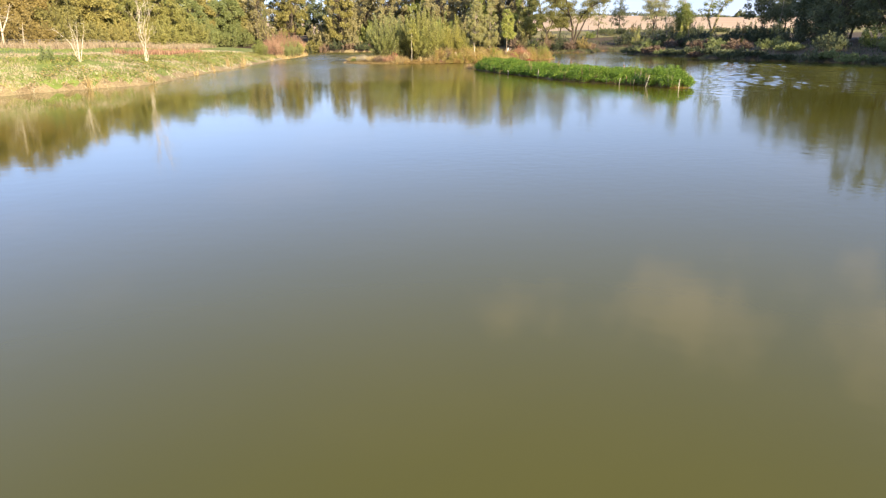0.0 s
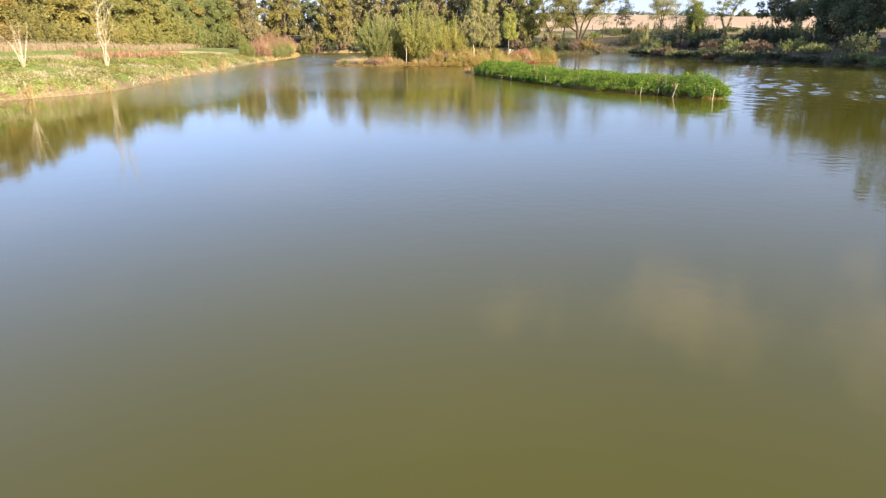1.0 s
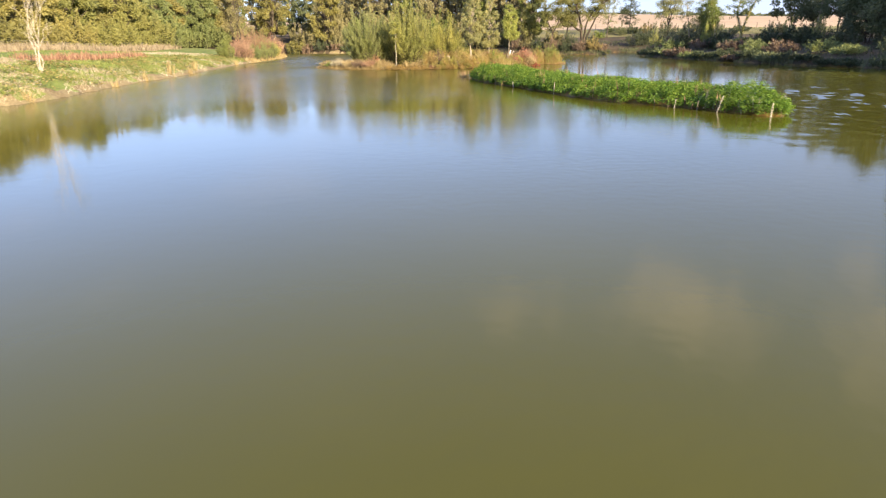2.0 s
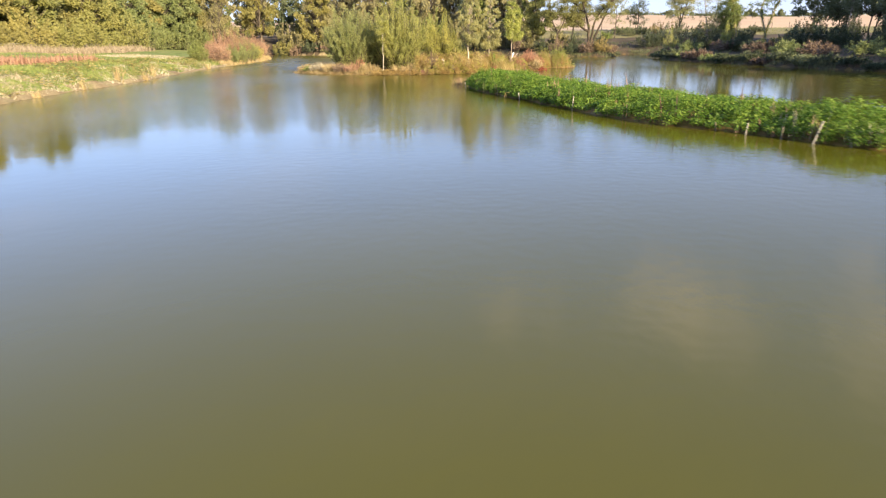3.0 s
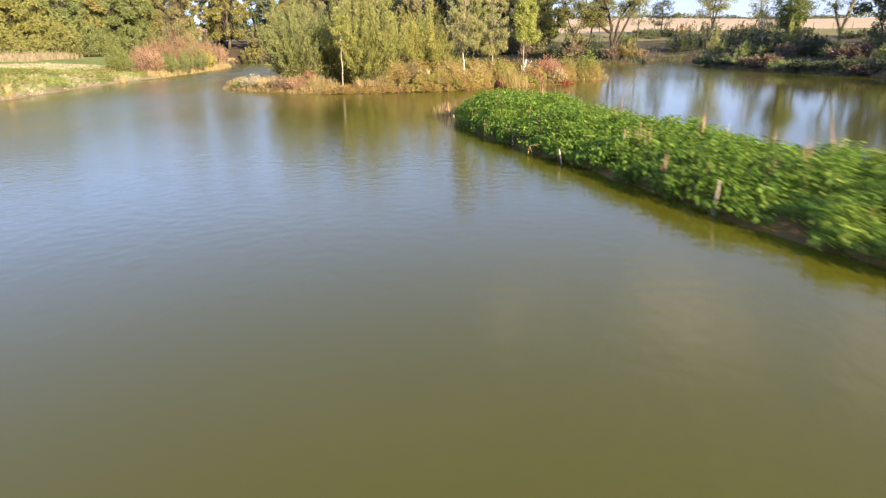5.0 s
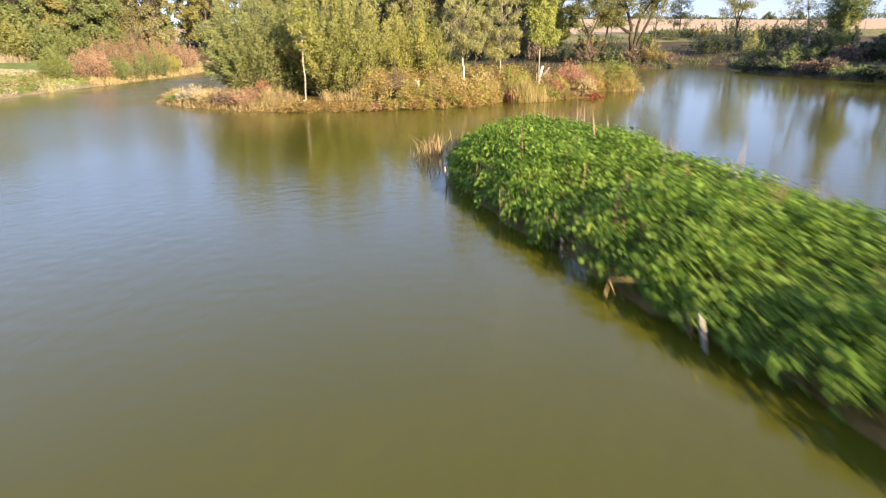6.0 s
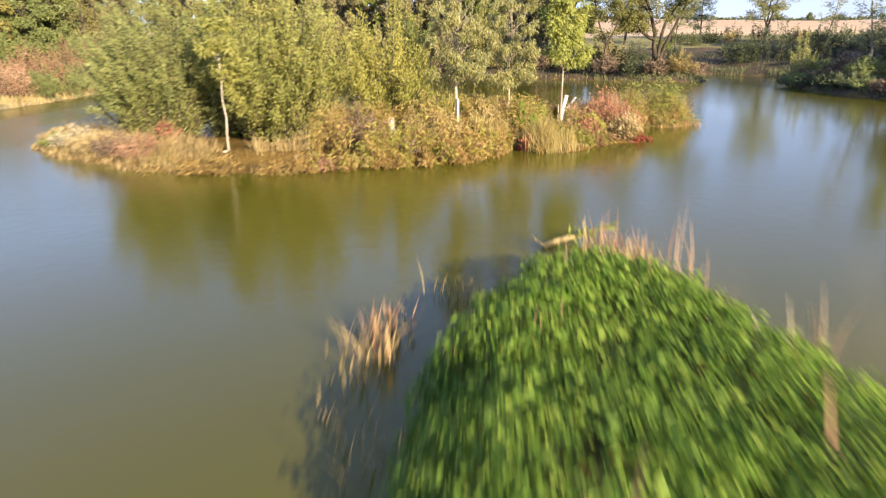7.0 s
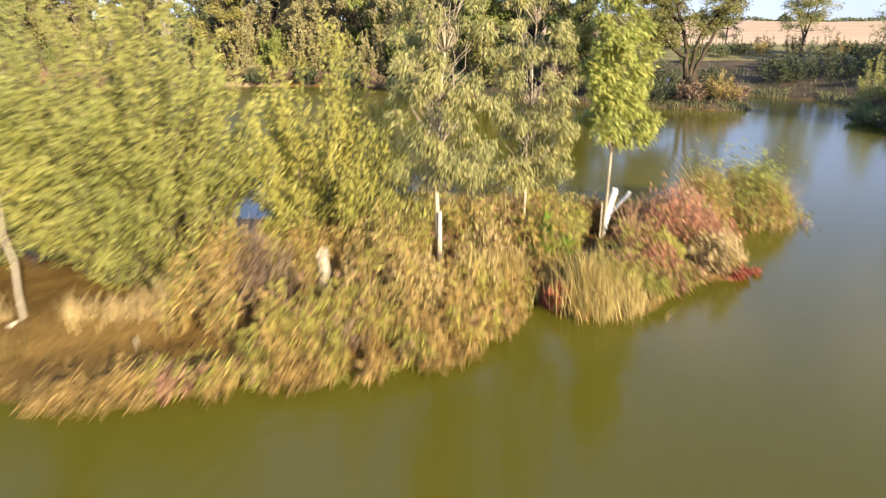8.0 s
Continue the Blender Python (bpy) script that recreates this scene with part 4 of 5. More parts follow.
# sunlight on the willow and lime bushes lies in their bright leaf colour
for i, (x, y, h, r, mat, word) in enumerate([(31.2, 117.6, 3.9, 1.3, WILLOW, "bright green birch scrub at the bank's corner"), (32.4, 119.0, 2.8, 1.4, LEAFGREEN, "dark green scrub behind the bank's corner"), (36.6, 111.6, 3.4, 0.7, LIME, "bright-leaved many-stemmed sallow at the waterline"), (39.9, 108.6, 1.0, 0.7, LIME, "broad-leaved yellow-green waterside plant"), (43.0, 103.6, 0.9, 0.9, LIME, "broad-leaved yellow-green waterside plant"),
                                             (44.8, 107.0, 2.4, 0.9, OCHRE, "russet leafless thorn bush"), (48.6, 104.2, 3.6, 1.2, WILLOW, "bright-leaved willow bush on the shaded bank"), (53.0, 97.0, 3.6, 1.7, WILLOW, "bright-leaved willow bush on the shaded bank"), (42.5, 106.5, 1.6, 1.0, OCHRE, "tawny dead bracken on the shaded bank"), (46.5, 107.8, 3.2, 1.2, LEAFGREEN, "green bush on the shaded bank")]):
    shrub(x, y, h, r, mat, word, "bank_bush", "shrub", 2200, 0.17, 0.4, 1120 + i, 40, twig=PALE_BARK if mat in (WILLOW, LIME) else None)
for i, (x, y, h, r, mat, word) in enumerate([(40.5, 157.5, 2.4, 1.8, OCHRE, "russet"), (44.6, 157.0, 2.8, 2.0, OCHRE, "russet"), (48.8, 155.5, 2.6, 2.0, OCHRE, "russet"), (34.6, 155.0, 2.2, 1.5, DARK, "dark green"), (53.0, 153.0, 2.6, 2.2, DARK, "dark green"), (29.0, 150.0, 1.4, 1.4, SWARD, "green")]):
    shrub(x, y, h, r, mat, "low %s scrub along the field verge" % word, "verge_bush", "shrub", 1300, 0.2, 0.5, 1150 + i, 34, wild=0.3)

# willow island: three willow bushes, a pale-stemmed pole sapling, three young trees
shrub(-8.7, 84.6, 5.3, 2.7, SALLOW, "tall dense grey-green willow bush turning yellow", "willow_bush", "willow bush", 58000, 0.11, 0.42, 401, 240, twig=BARK, root_r=0.36, wild=0.2)
shrub(-6.4, 85.6, 4.9, 1.9, LEAFGREEN, "deep green willow bush crowded between its neighbours", "willow_bush", "willow bush", 26000, 0.11, 0.42, 404, 130, twig=BARK, root_r=0.36, wild=0.2)
shrub(-4.2, 84.6, 6.0, 3.0, WILLOW, "largest willow bush, dense olive with yellow tips", "willow_bush", "willow bush", 68000, 0.11, 0.42, 402, 290, twig=BARK, root_r=0.36, wild=0.2)
shrub(-0.2, 85.4, 4.5, 2.2, AMBER, "golden-olive willow bush thinning to twigs", "willow_bush", "willow bush", 32000, 0.105, 0.4, 403, 160, twig=BARK, root_r=0.36, wild=0.2)
tree(-5.3, 81.8, 4.8, 0.9, WILLOW, "pole sapling with a bare pale lower stem", "sapling", "young tree", WEATHERED, 0.5, 14, 2200, 0.16, 0.36, 0.008, 1, (0, 0), "column", 410, True, 0.4, 0.42, 1)
tree(2.4, 84.5, 7.8, 1.4, BLUISH, "slender pale-stemmed sapling with hanging grey-green leaves", "sapling", "young tree", PALE_BARK, 0.26, 110, 21000, 0.115, 0.3, 0.0085, 1, (0.02, 0), "column", 411, True, 0.9, 0.22, 0, 0.1)
tree(4.4, 86.0, 7.2, 1.25, BLUISH, "thin sapling with drooping sage-green leaves", "sapling", "young tree", PALE_BARK, 0.22, 95, 18000, 0.115, 0.3, 0.0065, 1, (0.02, 0), "column", 412, True, 0.9, 0.22, 0, 0.1)
tree(6.6, 87.3, 6.2, 1.15, LIME, "bright yellow-green sapling in a white tree guard", "sapling", "young tree", PALE_BARK, 0.38, 60, 13500, 0.125, 0.4, 0.0075, 1, (0.03, 0), "column", 413, True, 0.6, 0.3, 0, 0.15)


def tree_guard():
    """A white plastic tube split open down one side, the loose half flapping away at the top."""
    root = tagged(new("tree_guard"), "split white plastic tree guard round a sapling stem", "tree guard")
    root.location = (6.6, 87.35, ground_z(6.6, 87.35))
    for name, a0, a1, flare in (("guard_shell", 1.6, 5.4, 0.03), ("guard_flap", -0.9, 1.2, 0.34)):
        verts, faces = [], []
        for i in range(9):
            q = i / 8
            out = flare * max(0, q - 0.45) / 0.55
            for j in range(9):
                w = a0 + (a1 - a0) * j / 8
                for rr in (0.085, 0.075):
                    verts.append((rr * math.cos(w) + out + 0.24 * q, rr * math.sin(w) - 0.2 * out, 0.05 + 1.25 * q - 0.25 * out))
        for i in range(8):
            for j in range(8):
                k = (i * 9 + j) * 2
                faces += [(k, k + 2, k + 20, k + 18), (k + 1, k + 19, k + 21, k + 3)]
        for i in range(8):
            for j in (0, 8):
                k = (i * 9 + j) * 2
                faces.append((k, k + 18, k + 19, k + 1))
        mesh_object(name, verts, faces, WHITE_TUBE, root, smooth=True)
    lv, lf = tube([(-0.07, -0.1, -0.05), (-0.07, -0.1, 0.95)], [0.02, 0.018], 6)
    mesh_object("stake", lv, lf, WEATHERED, root)


tree_guard()


def stake(x, y, top, r, mat, label, name="wooden_stake", category="stake", lean=(0.0, 0.0), group="", seed=1, cut=0.3):
    """A round stake with a worn, slanting top, driven into the bank or pond bed."""
    rng = np.random.default_rng(seed)
    verts, faces = [], []
    foot = min(ground_z(x, y), 0.0) - 0.35
    steps = 6
    for i in range(steps + 1):
        q = i / steps
        z = foot + (top - foot) * q
        w = r * (1.05 - 0.2 * q) * rng.uniform(0.94, 1.06)
        for j in range(9):
            a = math.tau * j / 9
            verts.append((lean[0] * (z - foot) + w * math.cos(a), lean[1] * (z - foot) + w * math.sin(a), z + (cut * w * math.cos(a + seed) if i == steps else 0)))
    for i in range(steps):
        for j in range(9):
            k = (j + 1) % 9
            faces.append((i * 9 + j, i * 9 + k, i * 9 + 9 + k, i * 9 + 9 + j))
    faces.append(tuple(reversed(range(9))))
    faces.append(tuple(steps * 9 + j for j in range(9)))
    ob = mesh_object(name, verts, faces, mat, smooth=False)
    ob.location = (x, y, 0)
    return tagged(ob, label, category, group)


EDGE = "stakes along the nettle island"
for i, (x, y, top, lx, ly, mat) in enumerate([(5.0, 55.9, 0.36, -0.18, 0.05, WEATHERED), (6.8, 51.0, 0.62, 0.06, 0.0, WEATHERED), (8.1, 48.8, 0.32, 0.1, 0, DARK_POST), (9.1, 46.9, 0.3, -0.1, 0, DARK_POST), (10.7, 44.4, 0.3, -0.12, 0, DARK_POST),
                                               (11.2, 43.4, 0.38, 0.12, 0.05, WEATHERED), (11.9, 42.4, 0.4, 0.05, 0, DARK_POST), (12.3, 41.5, 0.68, 0.28, 0, WEATHERED), (13.9, 39.8, 0.55, 0.05, 0, WEATHERED), (3.9, 58.7, 0.3, 0, 0, DARK_POST), (2.2, 63.6, 0.4, -0.1, 0, WEATHERED)]):
    stake(x, y, top, 0.023, mat, "weathered wooden stake standing at the island's waterline", lean=(lx, ly), group=EDGE, seed=500 + i)
stake(0.12, 83.4, 1.12, 0.15, WEATHERED, "pale sawn-off stump among the golden reeds", "stump", "stump", (-0.03, 0), seed=520, cut=0.7)
# sleeve added to stand for the sapling's whitish lower trunk
stake(2.43, 84.38, 1.75, 0.055, BIRCH_BARK, "pale sleeve added for a sapling's whitish lower trunk", "tree_tube", "tree guard", (0.01, 0), seed=523, cut=0.1)
stake(-2.8, 81.2, 0.28, 0.022, WEATHERED, "short pale peg in the shallows", "peg", "peg", (-0.1, 0), seed=521)
stake(-5.35, 81.55, 0.36, 0.09, WEATHERED, "short pale stub at the foot of a sapling", "stub", "stump", (0.0, 0), seed=522)


def branch(x, y, z, points, radii, mat, label, name="fallen_branch", twigs=()):
    verts, faces = tube(points, radii, 7)
    for pts, rad in twigs:
        tube(pts, rad, 5, verts, faces)
    ob = mesh_object(name, verts, faces, mat, smooth=True)
    ob.location = (x, y, z)
    return tagged(ob, label, "branch")


log = branch(4.75, 72.35, 0.05, [(-0.52, -0.28, 0.0), (-0.2, -0.08, 0.05), (0.15, 0.05, 0.08), (0.45, 0.15, 0.12), (0.85, 0.3, 0.22)], [0.045, 0.045, 0.036, 0.024, 0.008], STRAW, "yellow-green willow branch lying at the island tip",
             twigs=(([(0.15, 0.05, 0.08), (0.28, 0.2, 0.2), (0.34, 0.28, 0.42)], [0.016, 0.011, 0.004]), ([(-0.5, -0.26, 0.0), (-0.66, -0.26, 0.1), (-0.74, -0.24, 0.22)], [0.02, 0.016, 0.006]), ([(-0.3, -0.12, -0.6), (-0.2, -0.08, 0.03)], [0.02, 0.02])))
lr = np.random.default_rng(530)
lp = np.stack([lr.uniform(-0.05, 0.9, 90), np.zeros(90), np.zeros(90)], 1)
lp[:, 1], lp[:, 2] = 0.3 * lp[:, 0] + lr.normal(0, 0.05, 90), 0.08 + 0.14 * lp[:, 0] + lr.normal(0, 0.03, 90)
lv, lf = leaf_arrays(lp, lr.normal(0, 0.6, (90, 3)) + np.array([0.8, 0.2, 0.2]), unit(lr.normal(0, 0.5, (90, 3)) + np.array([0, 0, 1])), lr.uniform(0.1, 0.22, 90), lr.uniform(0.03, 0.06, 90))
quads_object("leaves", lv, lf, LIME, log, "narrow yellow-green willow leaves")
branch(4.25, 57.2, 0.0, [(-0.06, 0.05, -0.25), (-0.03, 0.03, 0.1), (0.0, 0.0, 0.27), (0.18, -0.08, 0.29), (0.42, -0.2, 0.33)], [0.012, 0.012, 0.014, 0.012, 0.008], OAK_POLE, "snapped yellow-brown branch bent over the water",
       twigs=(([(0.0, 0, 0.24), (0.06, 0.03, 0.1), (0.03, 0.06, -0.2)], [0.01, 0.008, 0.007]),))
branch(45.0, 105.6, ground_z(45.0, 105.6) + 0.95, [(-2.4, 0.3, 0.35), (-0.8, 0.1, 0.3), (0.8, 0, 0.2), (2.2, -0.1, 0.1), (2.5, -0.1, -1.2)], [0.03, 0.05, 0.07, 0.08, 0.09], PALE_BARK, "pale dead limb leaning across the bank scrub")


# nettle island: a thick mound of nettles and bramble with dead stalks
def nettles():
    rng = np.random.default_rng(600)
    hum = np.concatenate([rng.uniform(2, 16, (150, 1)), rng.uniform(39, 70, (150, 1)), rng.uniform(0.45, 0.95, (150, 1)), rng.uniform(-0.5, 0.36, (150, 1))], 1)
    p = scatter(rng, 2900, (1.5, 17, 38.5, 70.5), lambda x, y: signed(x, y, NETTLE_ISLE) < 0.12)
    d = -signed(p[:, 0], p[:, 1], NETTLE_ISLE)
    top = 0.42 + 0.52 * (1 - np.exp(-np.maximum(d + 0.1, 0) / 0.35))
    for hx, hy, hr, ha in hum:
        top += ha * np.exp(-((p[:, 0] - hx) ** 2 + (p[:, 1] - hy) ** 2) / hr ** 2)
    top = np.clip(top, 0.34, 1.24) * rng.uniform(0.84, 1.08, len(p))
    per = 58
    n = len(p) * per
    idx = np.repeat(np.arange(len(p)), per)
    q = rng.random(n) ** 0.55
    a = rng.uniform(0, math.tau, n)
    rad = 0.06 + 0.22 * rng.random(n)
    base = np.stack([p[idx, 0] + rad * 0.6 * np.cos(a), p[idx, 1] + rad * 0.6 * np.sin(a), 0.08 + (top[idx] - 0.08) * q - 0.05 * rad], 1)
    way = np.stack([np.cos(a), np.sin(a), rng.uniform(-0.75, 0.15, n)], 1)
    nor = np.stack([rng.normal(0, 0.6, n) + 0.5 * np.cos(a), rng.normal(0, 0.6, n) + 0.5 * np.sin(a), np.full(n, 0.8)], 1)
    length = rng.uniform(0.055, 0.11, n) * np.where(rng.random(n) < 0.08, 1.5, 1)
    v, f = leaf_arrays(base, way, unit(nor), length, length * rng.uniform(0.42, 0.62, n), 0.18)
    ob = quads_object("nettle_bed", v, f, NETTLE)
    tagged(ob, "thick bright green nettles and brambles mounding over the island", "nettles", kind="stuff")
    h = top * 0.92
    blades("nettle_stalks", "green nettle stalks under the leaves", "nettles", p, h, NETTLE, 601, 0.1, 0.015, 0.05)
    return p, d, top


np_spots, np_depth, np_top = nettles()
rng = np.random.default_rng(610)
pick = rng.choice(len(np_spots), 150, replace=False)
blades("dead_stalks", "dead russet dock stalks standing above the nettles", "dead stalks", np.repeat(np_spots[pick], 4, 0) + rng.normal(0, 0.05, (600, 2)), np.repeat(np_top[pick], 4) * rng.uniform(0.9, 1.35, 600), RUSSET, 611, 0.15, 0.035, 0.05)
back = scatter(rng, 420, (3, 17, 40, 71), lambda x, y: (signed(x, y, NETTLE_ISLE) > -0.5) & (signed(x, y, NETTLE_ISLE) < 0.05) & (x > 4 + (70 - y) * 0.3))
blades("dry_reeds", "dry tan reeds along the island's far edge", "reeds", back, 0.85, HAY, 612, 0.5, 0.03)
tip = np.concatenate([rng.normal((1.75, 67.9), (0.2, 0.4), (75, 2)), rng.normal((1.75, 65.8), (0.2, 0.5), (26, 2)), rng.normal((1.45, 67.4), (0.22, 0.7), (40, 2)), rng.normal((5.2, 70.4), (0.4, 0.25), (120, 2)), rng.normal((3.2, 69.6), (0.4, 0.15), (60, 2)), rng.normal((6.0, 68.6), (0.2, 0.4), (70, 2))])
blades("tip_reeds", "straw-coloured reeds standing in the water at the island tip", "reeds", tip, 0.6, STRAW, 613, 0.9, 0.02, -0.05)
blades("tip_reeds", "pinkish withered leaves among the tip reeds", "reeds", tip[:45] + np.array([-0.05, 0.05]), 0.62, RUSSET, 617, 0.8, 0.028, -0.05)

end = rng.normal((5.3, 70.85), (0.24, 0.2), (300, 2))
blades("end_reeds", "tall olive-tan reeds at the very end of the island", "reeds", end, 1.0, STRAW, 614, 0.4, 0.02, -0.05)
blades("end_reeds", "pinkish seeding stems among the end reeds", "reeds", end[:90] + np.array([0.15, 0.0]), 1.15, RUSSET, 615, 0.35, 0.02, -0.05)
spike = np.concatenate([rng.normal(c, 0.14, (9, 2)) for c in [(6.1, 69.7), (7.4, 65.5), (8.4, 60.6), (9.1, 58.4), (6.9, 67.4), (9.9, 55.6), (11.2, 52.6), (7.8, 62.8)]])
blades("dock_spikes", "rust-brown dock spikes along the island's far edge", "dead stalks", spike, 1.2, RUSSET, 616, 0.3, 0.016, 0.0)


# willow island: reeds, rushes and weeds along its edge
def clear_of(x, y):
    """Off the camera's and the sun's lines to the tree guard, and off the muddy pool."""
    sunny = (np.abs((x - 6.6) * 0.81 + (y - 87.35) * 0.59) < 0.5) & (y > 84.8) & (y < 87.4)
    return ~sunny & ~((np.abs(x - 6.6 + (87.4 - y) * 0.22) < 0.55) & (y < 87.5) & (y > 84.3)) & (((x + 2.8) / 2.0) ** 2 + ((y - 80.7) / 0.8) ** 2 > 0.95)


def ragged(x, y):
    """Tufted growth: stands with bare gaps between them."""
    return np.sin(x * 3.3 + 1.1 * np.sin(y * 2.1)) * np.sin(y * 3.9 + 0.9 * np.sin(x * 1.7)) + 0.5 * np.sin(x * 7.1 + y * 2.3) > -0.25


def isle_spots(rng, n, x0, x1, near, deep, y1=94):
    return scatter(rng, n, (x0, x1, 78, y1), lambda x, y: (signed(x, y, WILLOW_ISLE) < -near) & (signed(x, y, WILLOW_ISLE) > -deep) & (y < 83.5 + 0.45 * np.maximum(x, -2) + 3)
                   & ~((np.abs(x - 0.12 - (83.4 - y) * 0.245) < 0.3) & (y < 83.4) & (y > 81.6)) & ((x + 0.8) ** 2 + (y - 82.2) ** 2 > 0.55) & ~((np.abs((x - 0.12) * 0.81 + (y - 83.4) * 0.59) < 0.24) & (y < 83.4) & (y > 82.1)) & ~((np.abs(x - 2.4) < 0.28) & (y < 84.5) & (y > 82.6)) & ~((np.abs(x + 5.3) < 0.3) & (y < 81.7)) & clear_of(x, y))


rng = np.random.default_rng(620)
blades("pale_weeds", "bleached pinkish-tan weeds on the island's low point", "weeds", isle_spots(rng, 3600, -14.5, -5.5, -0.15, 2.4), 0.8, STRAW, 621, 0.70, 0.025, rise=(WILLOW_ISLE, 2.5))
blades("sedge_fringe", "yellow-green sedge tussocks at the water's edge", "sedge", scatter(rng, 850, (-7.5, 0, 79, 84), lambda x, y: (signed(x, y, WILLOW_ISLE) < 0.1) & (signed(x, y, WILLOW_ISLE) > -1.5) & ((x < -4.6) | (signed(x, y, WILLOW_ISLE) > -0.35) | (x > -1))), 0.6, GOLD, 622, 0.75, 0.018, rise=(WILLOW_ISLE, 2.5))
tus = np.concatenate([rng.normal(c, 0.19, (120, 2)) for c in [(-7.1, 81.2), (-6.2, 81.6), (-4.3, 81.9), (-3.5, 82.0), (-2.9, 82.1), (-8.3, 81.5), (-1.9, 82.4)]])
blades("rush_tussocks", "pale dead rush tussocks under the willows", "rushes", tus, 0.7, STRAW, 623, 0.6, 0.02)
blades("golden_reeds", "dense golden-brown reeds in autumn colour", "reeds", [q for q in isle_spots(rng, 8500, -2.2, 5.2, -0.1, 4.5) if ragged(*q)], 1.4, ORANGE, 624, 0.65, 0.018, rise=(WILLOW_ISLE, 2.5))
blades("tawny_reeds", "tawny reeds mixed through the golden stand", "reeds", [q for q in isle_spots(rng, 3600, -2.5, 5.5, 0.0, 5) if ragged(*q)], 1.55, STRAW, 625, 0.6, 0.014, rise=(WILLOW_ISLE, 2.5))
blades("golden_reeds", "golden reeds behind the saplings", "reeds", scatter(rng, 2600, (0, 11, 84, 93), lambda x, y: (signed(x, y, WILLOW_ISLE) < -0.2) & clear_of(x, y)), 0.5, GOLD, 626, 0.35, 0.018)
blades("russet_reeds", "russet-red reeds and willowherb at the island's end", "reeds", scatter(rng, 5500, (6.2, 10.5, 84.2, 89.5), lambda x, y: (signed(x, y, WILLOW_ISLE) < -0.1) & (np.sin(x * 2.1) * np.sin(y * 1.7) > -0.5) & clear_of(x, y)), 1.5, RUSSET, 627, 0.55, 0.02, rise=(WILLOW_ISLE, 2.5))
blades("tawny_reeds", "tawny feathery reeds at the island's end", "reeds", scatter(rng, 4200, (5.5, 10.6, 83, 90), lambda x, y: (signed(x, y, WILLOW_ISLE) < 0) & clear_of(x, y)), 0.9, STRAW, 628, 0.60, 0.016, rise=(WILLOW_ISLE, 2.5))
def dome(rng, spots):
    """Spots and heights of a rounded stand, tallest in the middle."""
    p, h = [], []
    for x, y, r, top, n in spots:
        q = rng.normal(0, 0.45, (n, 2))
        p.append(np.array([x, y]) + q * r)
        h.append(top * np.clip(1 - 0.55 * (q ** 2).sum(1), 0.25, 1) * rng.uniform(0.55, 1.08, n))
    return np.concatenate(p), np.concatenate(h)


clump = [(11.7, 90.4, 1.15, 1.75, 2600), (10.0, 89.7, 0.75, 1.7, 1100)]
dp, dh = dome(rng, clump)
blades("reed_clump", "rounded tawny reed clump standing out in the pond", "reeds", dp, dh, ORANGE, 629, 0.75, 0.02, 0.0)
dp, dh = dome(rng, [(x, y, r, t, n // 2) for x, y, r, t, n in clump])
blades("reed_clump", "russet stems among the tawny reed clump", "reeds", dp, dh, RUSSET, 630, 0.75, 0.022, 0.0)
blades("sedge_clump", "pale yellow sedge tussock at the water's edge", "sedge", rng.normal((5.7, 83.3), (0.38, 0.28), (1500, 2)), 1.05, GOLD, 631, 0.7, 0.018)
blades("sedge_clump", "olive sedge tussock at the water's edge", "sedge", rng.normal((3.7, 84.0), (0.3, 0.3), (900, 2)), 1.0, GOLD, 632, 0.7, 0.018)


def leafy(name, label, spots, height, mat, seed, per=10, size=0.2, slim=0.17, low=0.25):
    """Tall leafy stems: long drooping leaves set up each stalk at the spots."""
    rng = np.random.default_rng(seed)
    p = np.asarray(spots, float)
    h = height * rng.uniform(0.45, 1.15, len(p)) * np.clip(0.3 - signed(p[:, 0], p[:, 1], WILLOW_ISLE) / 2.5, low, 1.0)
    slant = rng.normal(0, 0.16, (len(p), 2)) * h[:, None]
    at, hh, sl = np.repeat(p, per, 0), np.repeat(h, per), np.repeat(slant, per, 0)
    m = len(at)
    q = rng.uniform(0.25, 1.0, m)
    a = rng.uniform(0, math.tau, m)
    pos = np.stack([at[:, 0] + sl[:, 0] * q, at[:, 1] + sl[:, 1] * q, np.maximum(lie(at[:, 0], at[:, 1]), 0) + hh * q], 1)
    way = np.stack([np.cos(a), np.sin(a), rng.uniform(-0.7, 0.9, m)], 1)
    length = size * rng.uniform(0.6, 1.3, m)
    v, f = leaf_arrays(pos, way, unit(rng.normal(0, 0.6, (m, 3)) + np.array([0, 0, 0.7])), length, length * slim)
    tagged(quads_object(name, v, f, mat), label, "reeds", kind="stuff")


lx = isle_spots(rng, 6000, -2.4, 5.4, -0.15, 4.2)
lx = lx[ragged(lx[:, 0], lx[:, 1])]
tone = np.sin(lx[:, 0] * 1.7 + 0.6) * np.sin(lx[:, 1] * 1.4) + 0.5 * np.sin(lx[:, 0] * 4.3 + lx[:, 1] * 3.1) + rng.normal(0, 0.4, len(lx))
leafy("leafy_reeds", "orange-gold leafy reeds in autumn colour", lx[tone < -0.05], 1.3, ORANGE, 670)
leafy("leafy_reeds", "yellow-green leafy reeds", lx[(tone >= -0.05) & (tone < 0.75)], 1.35, AMBER, 671)
leafy("leafy_reeds", "rust-brown withered reeds", lx[tone >= 0.75], 1.1, RUSSET, 672)
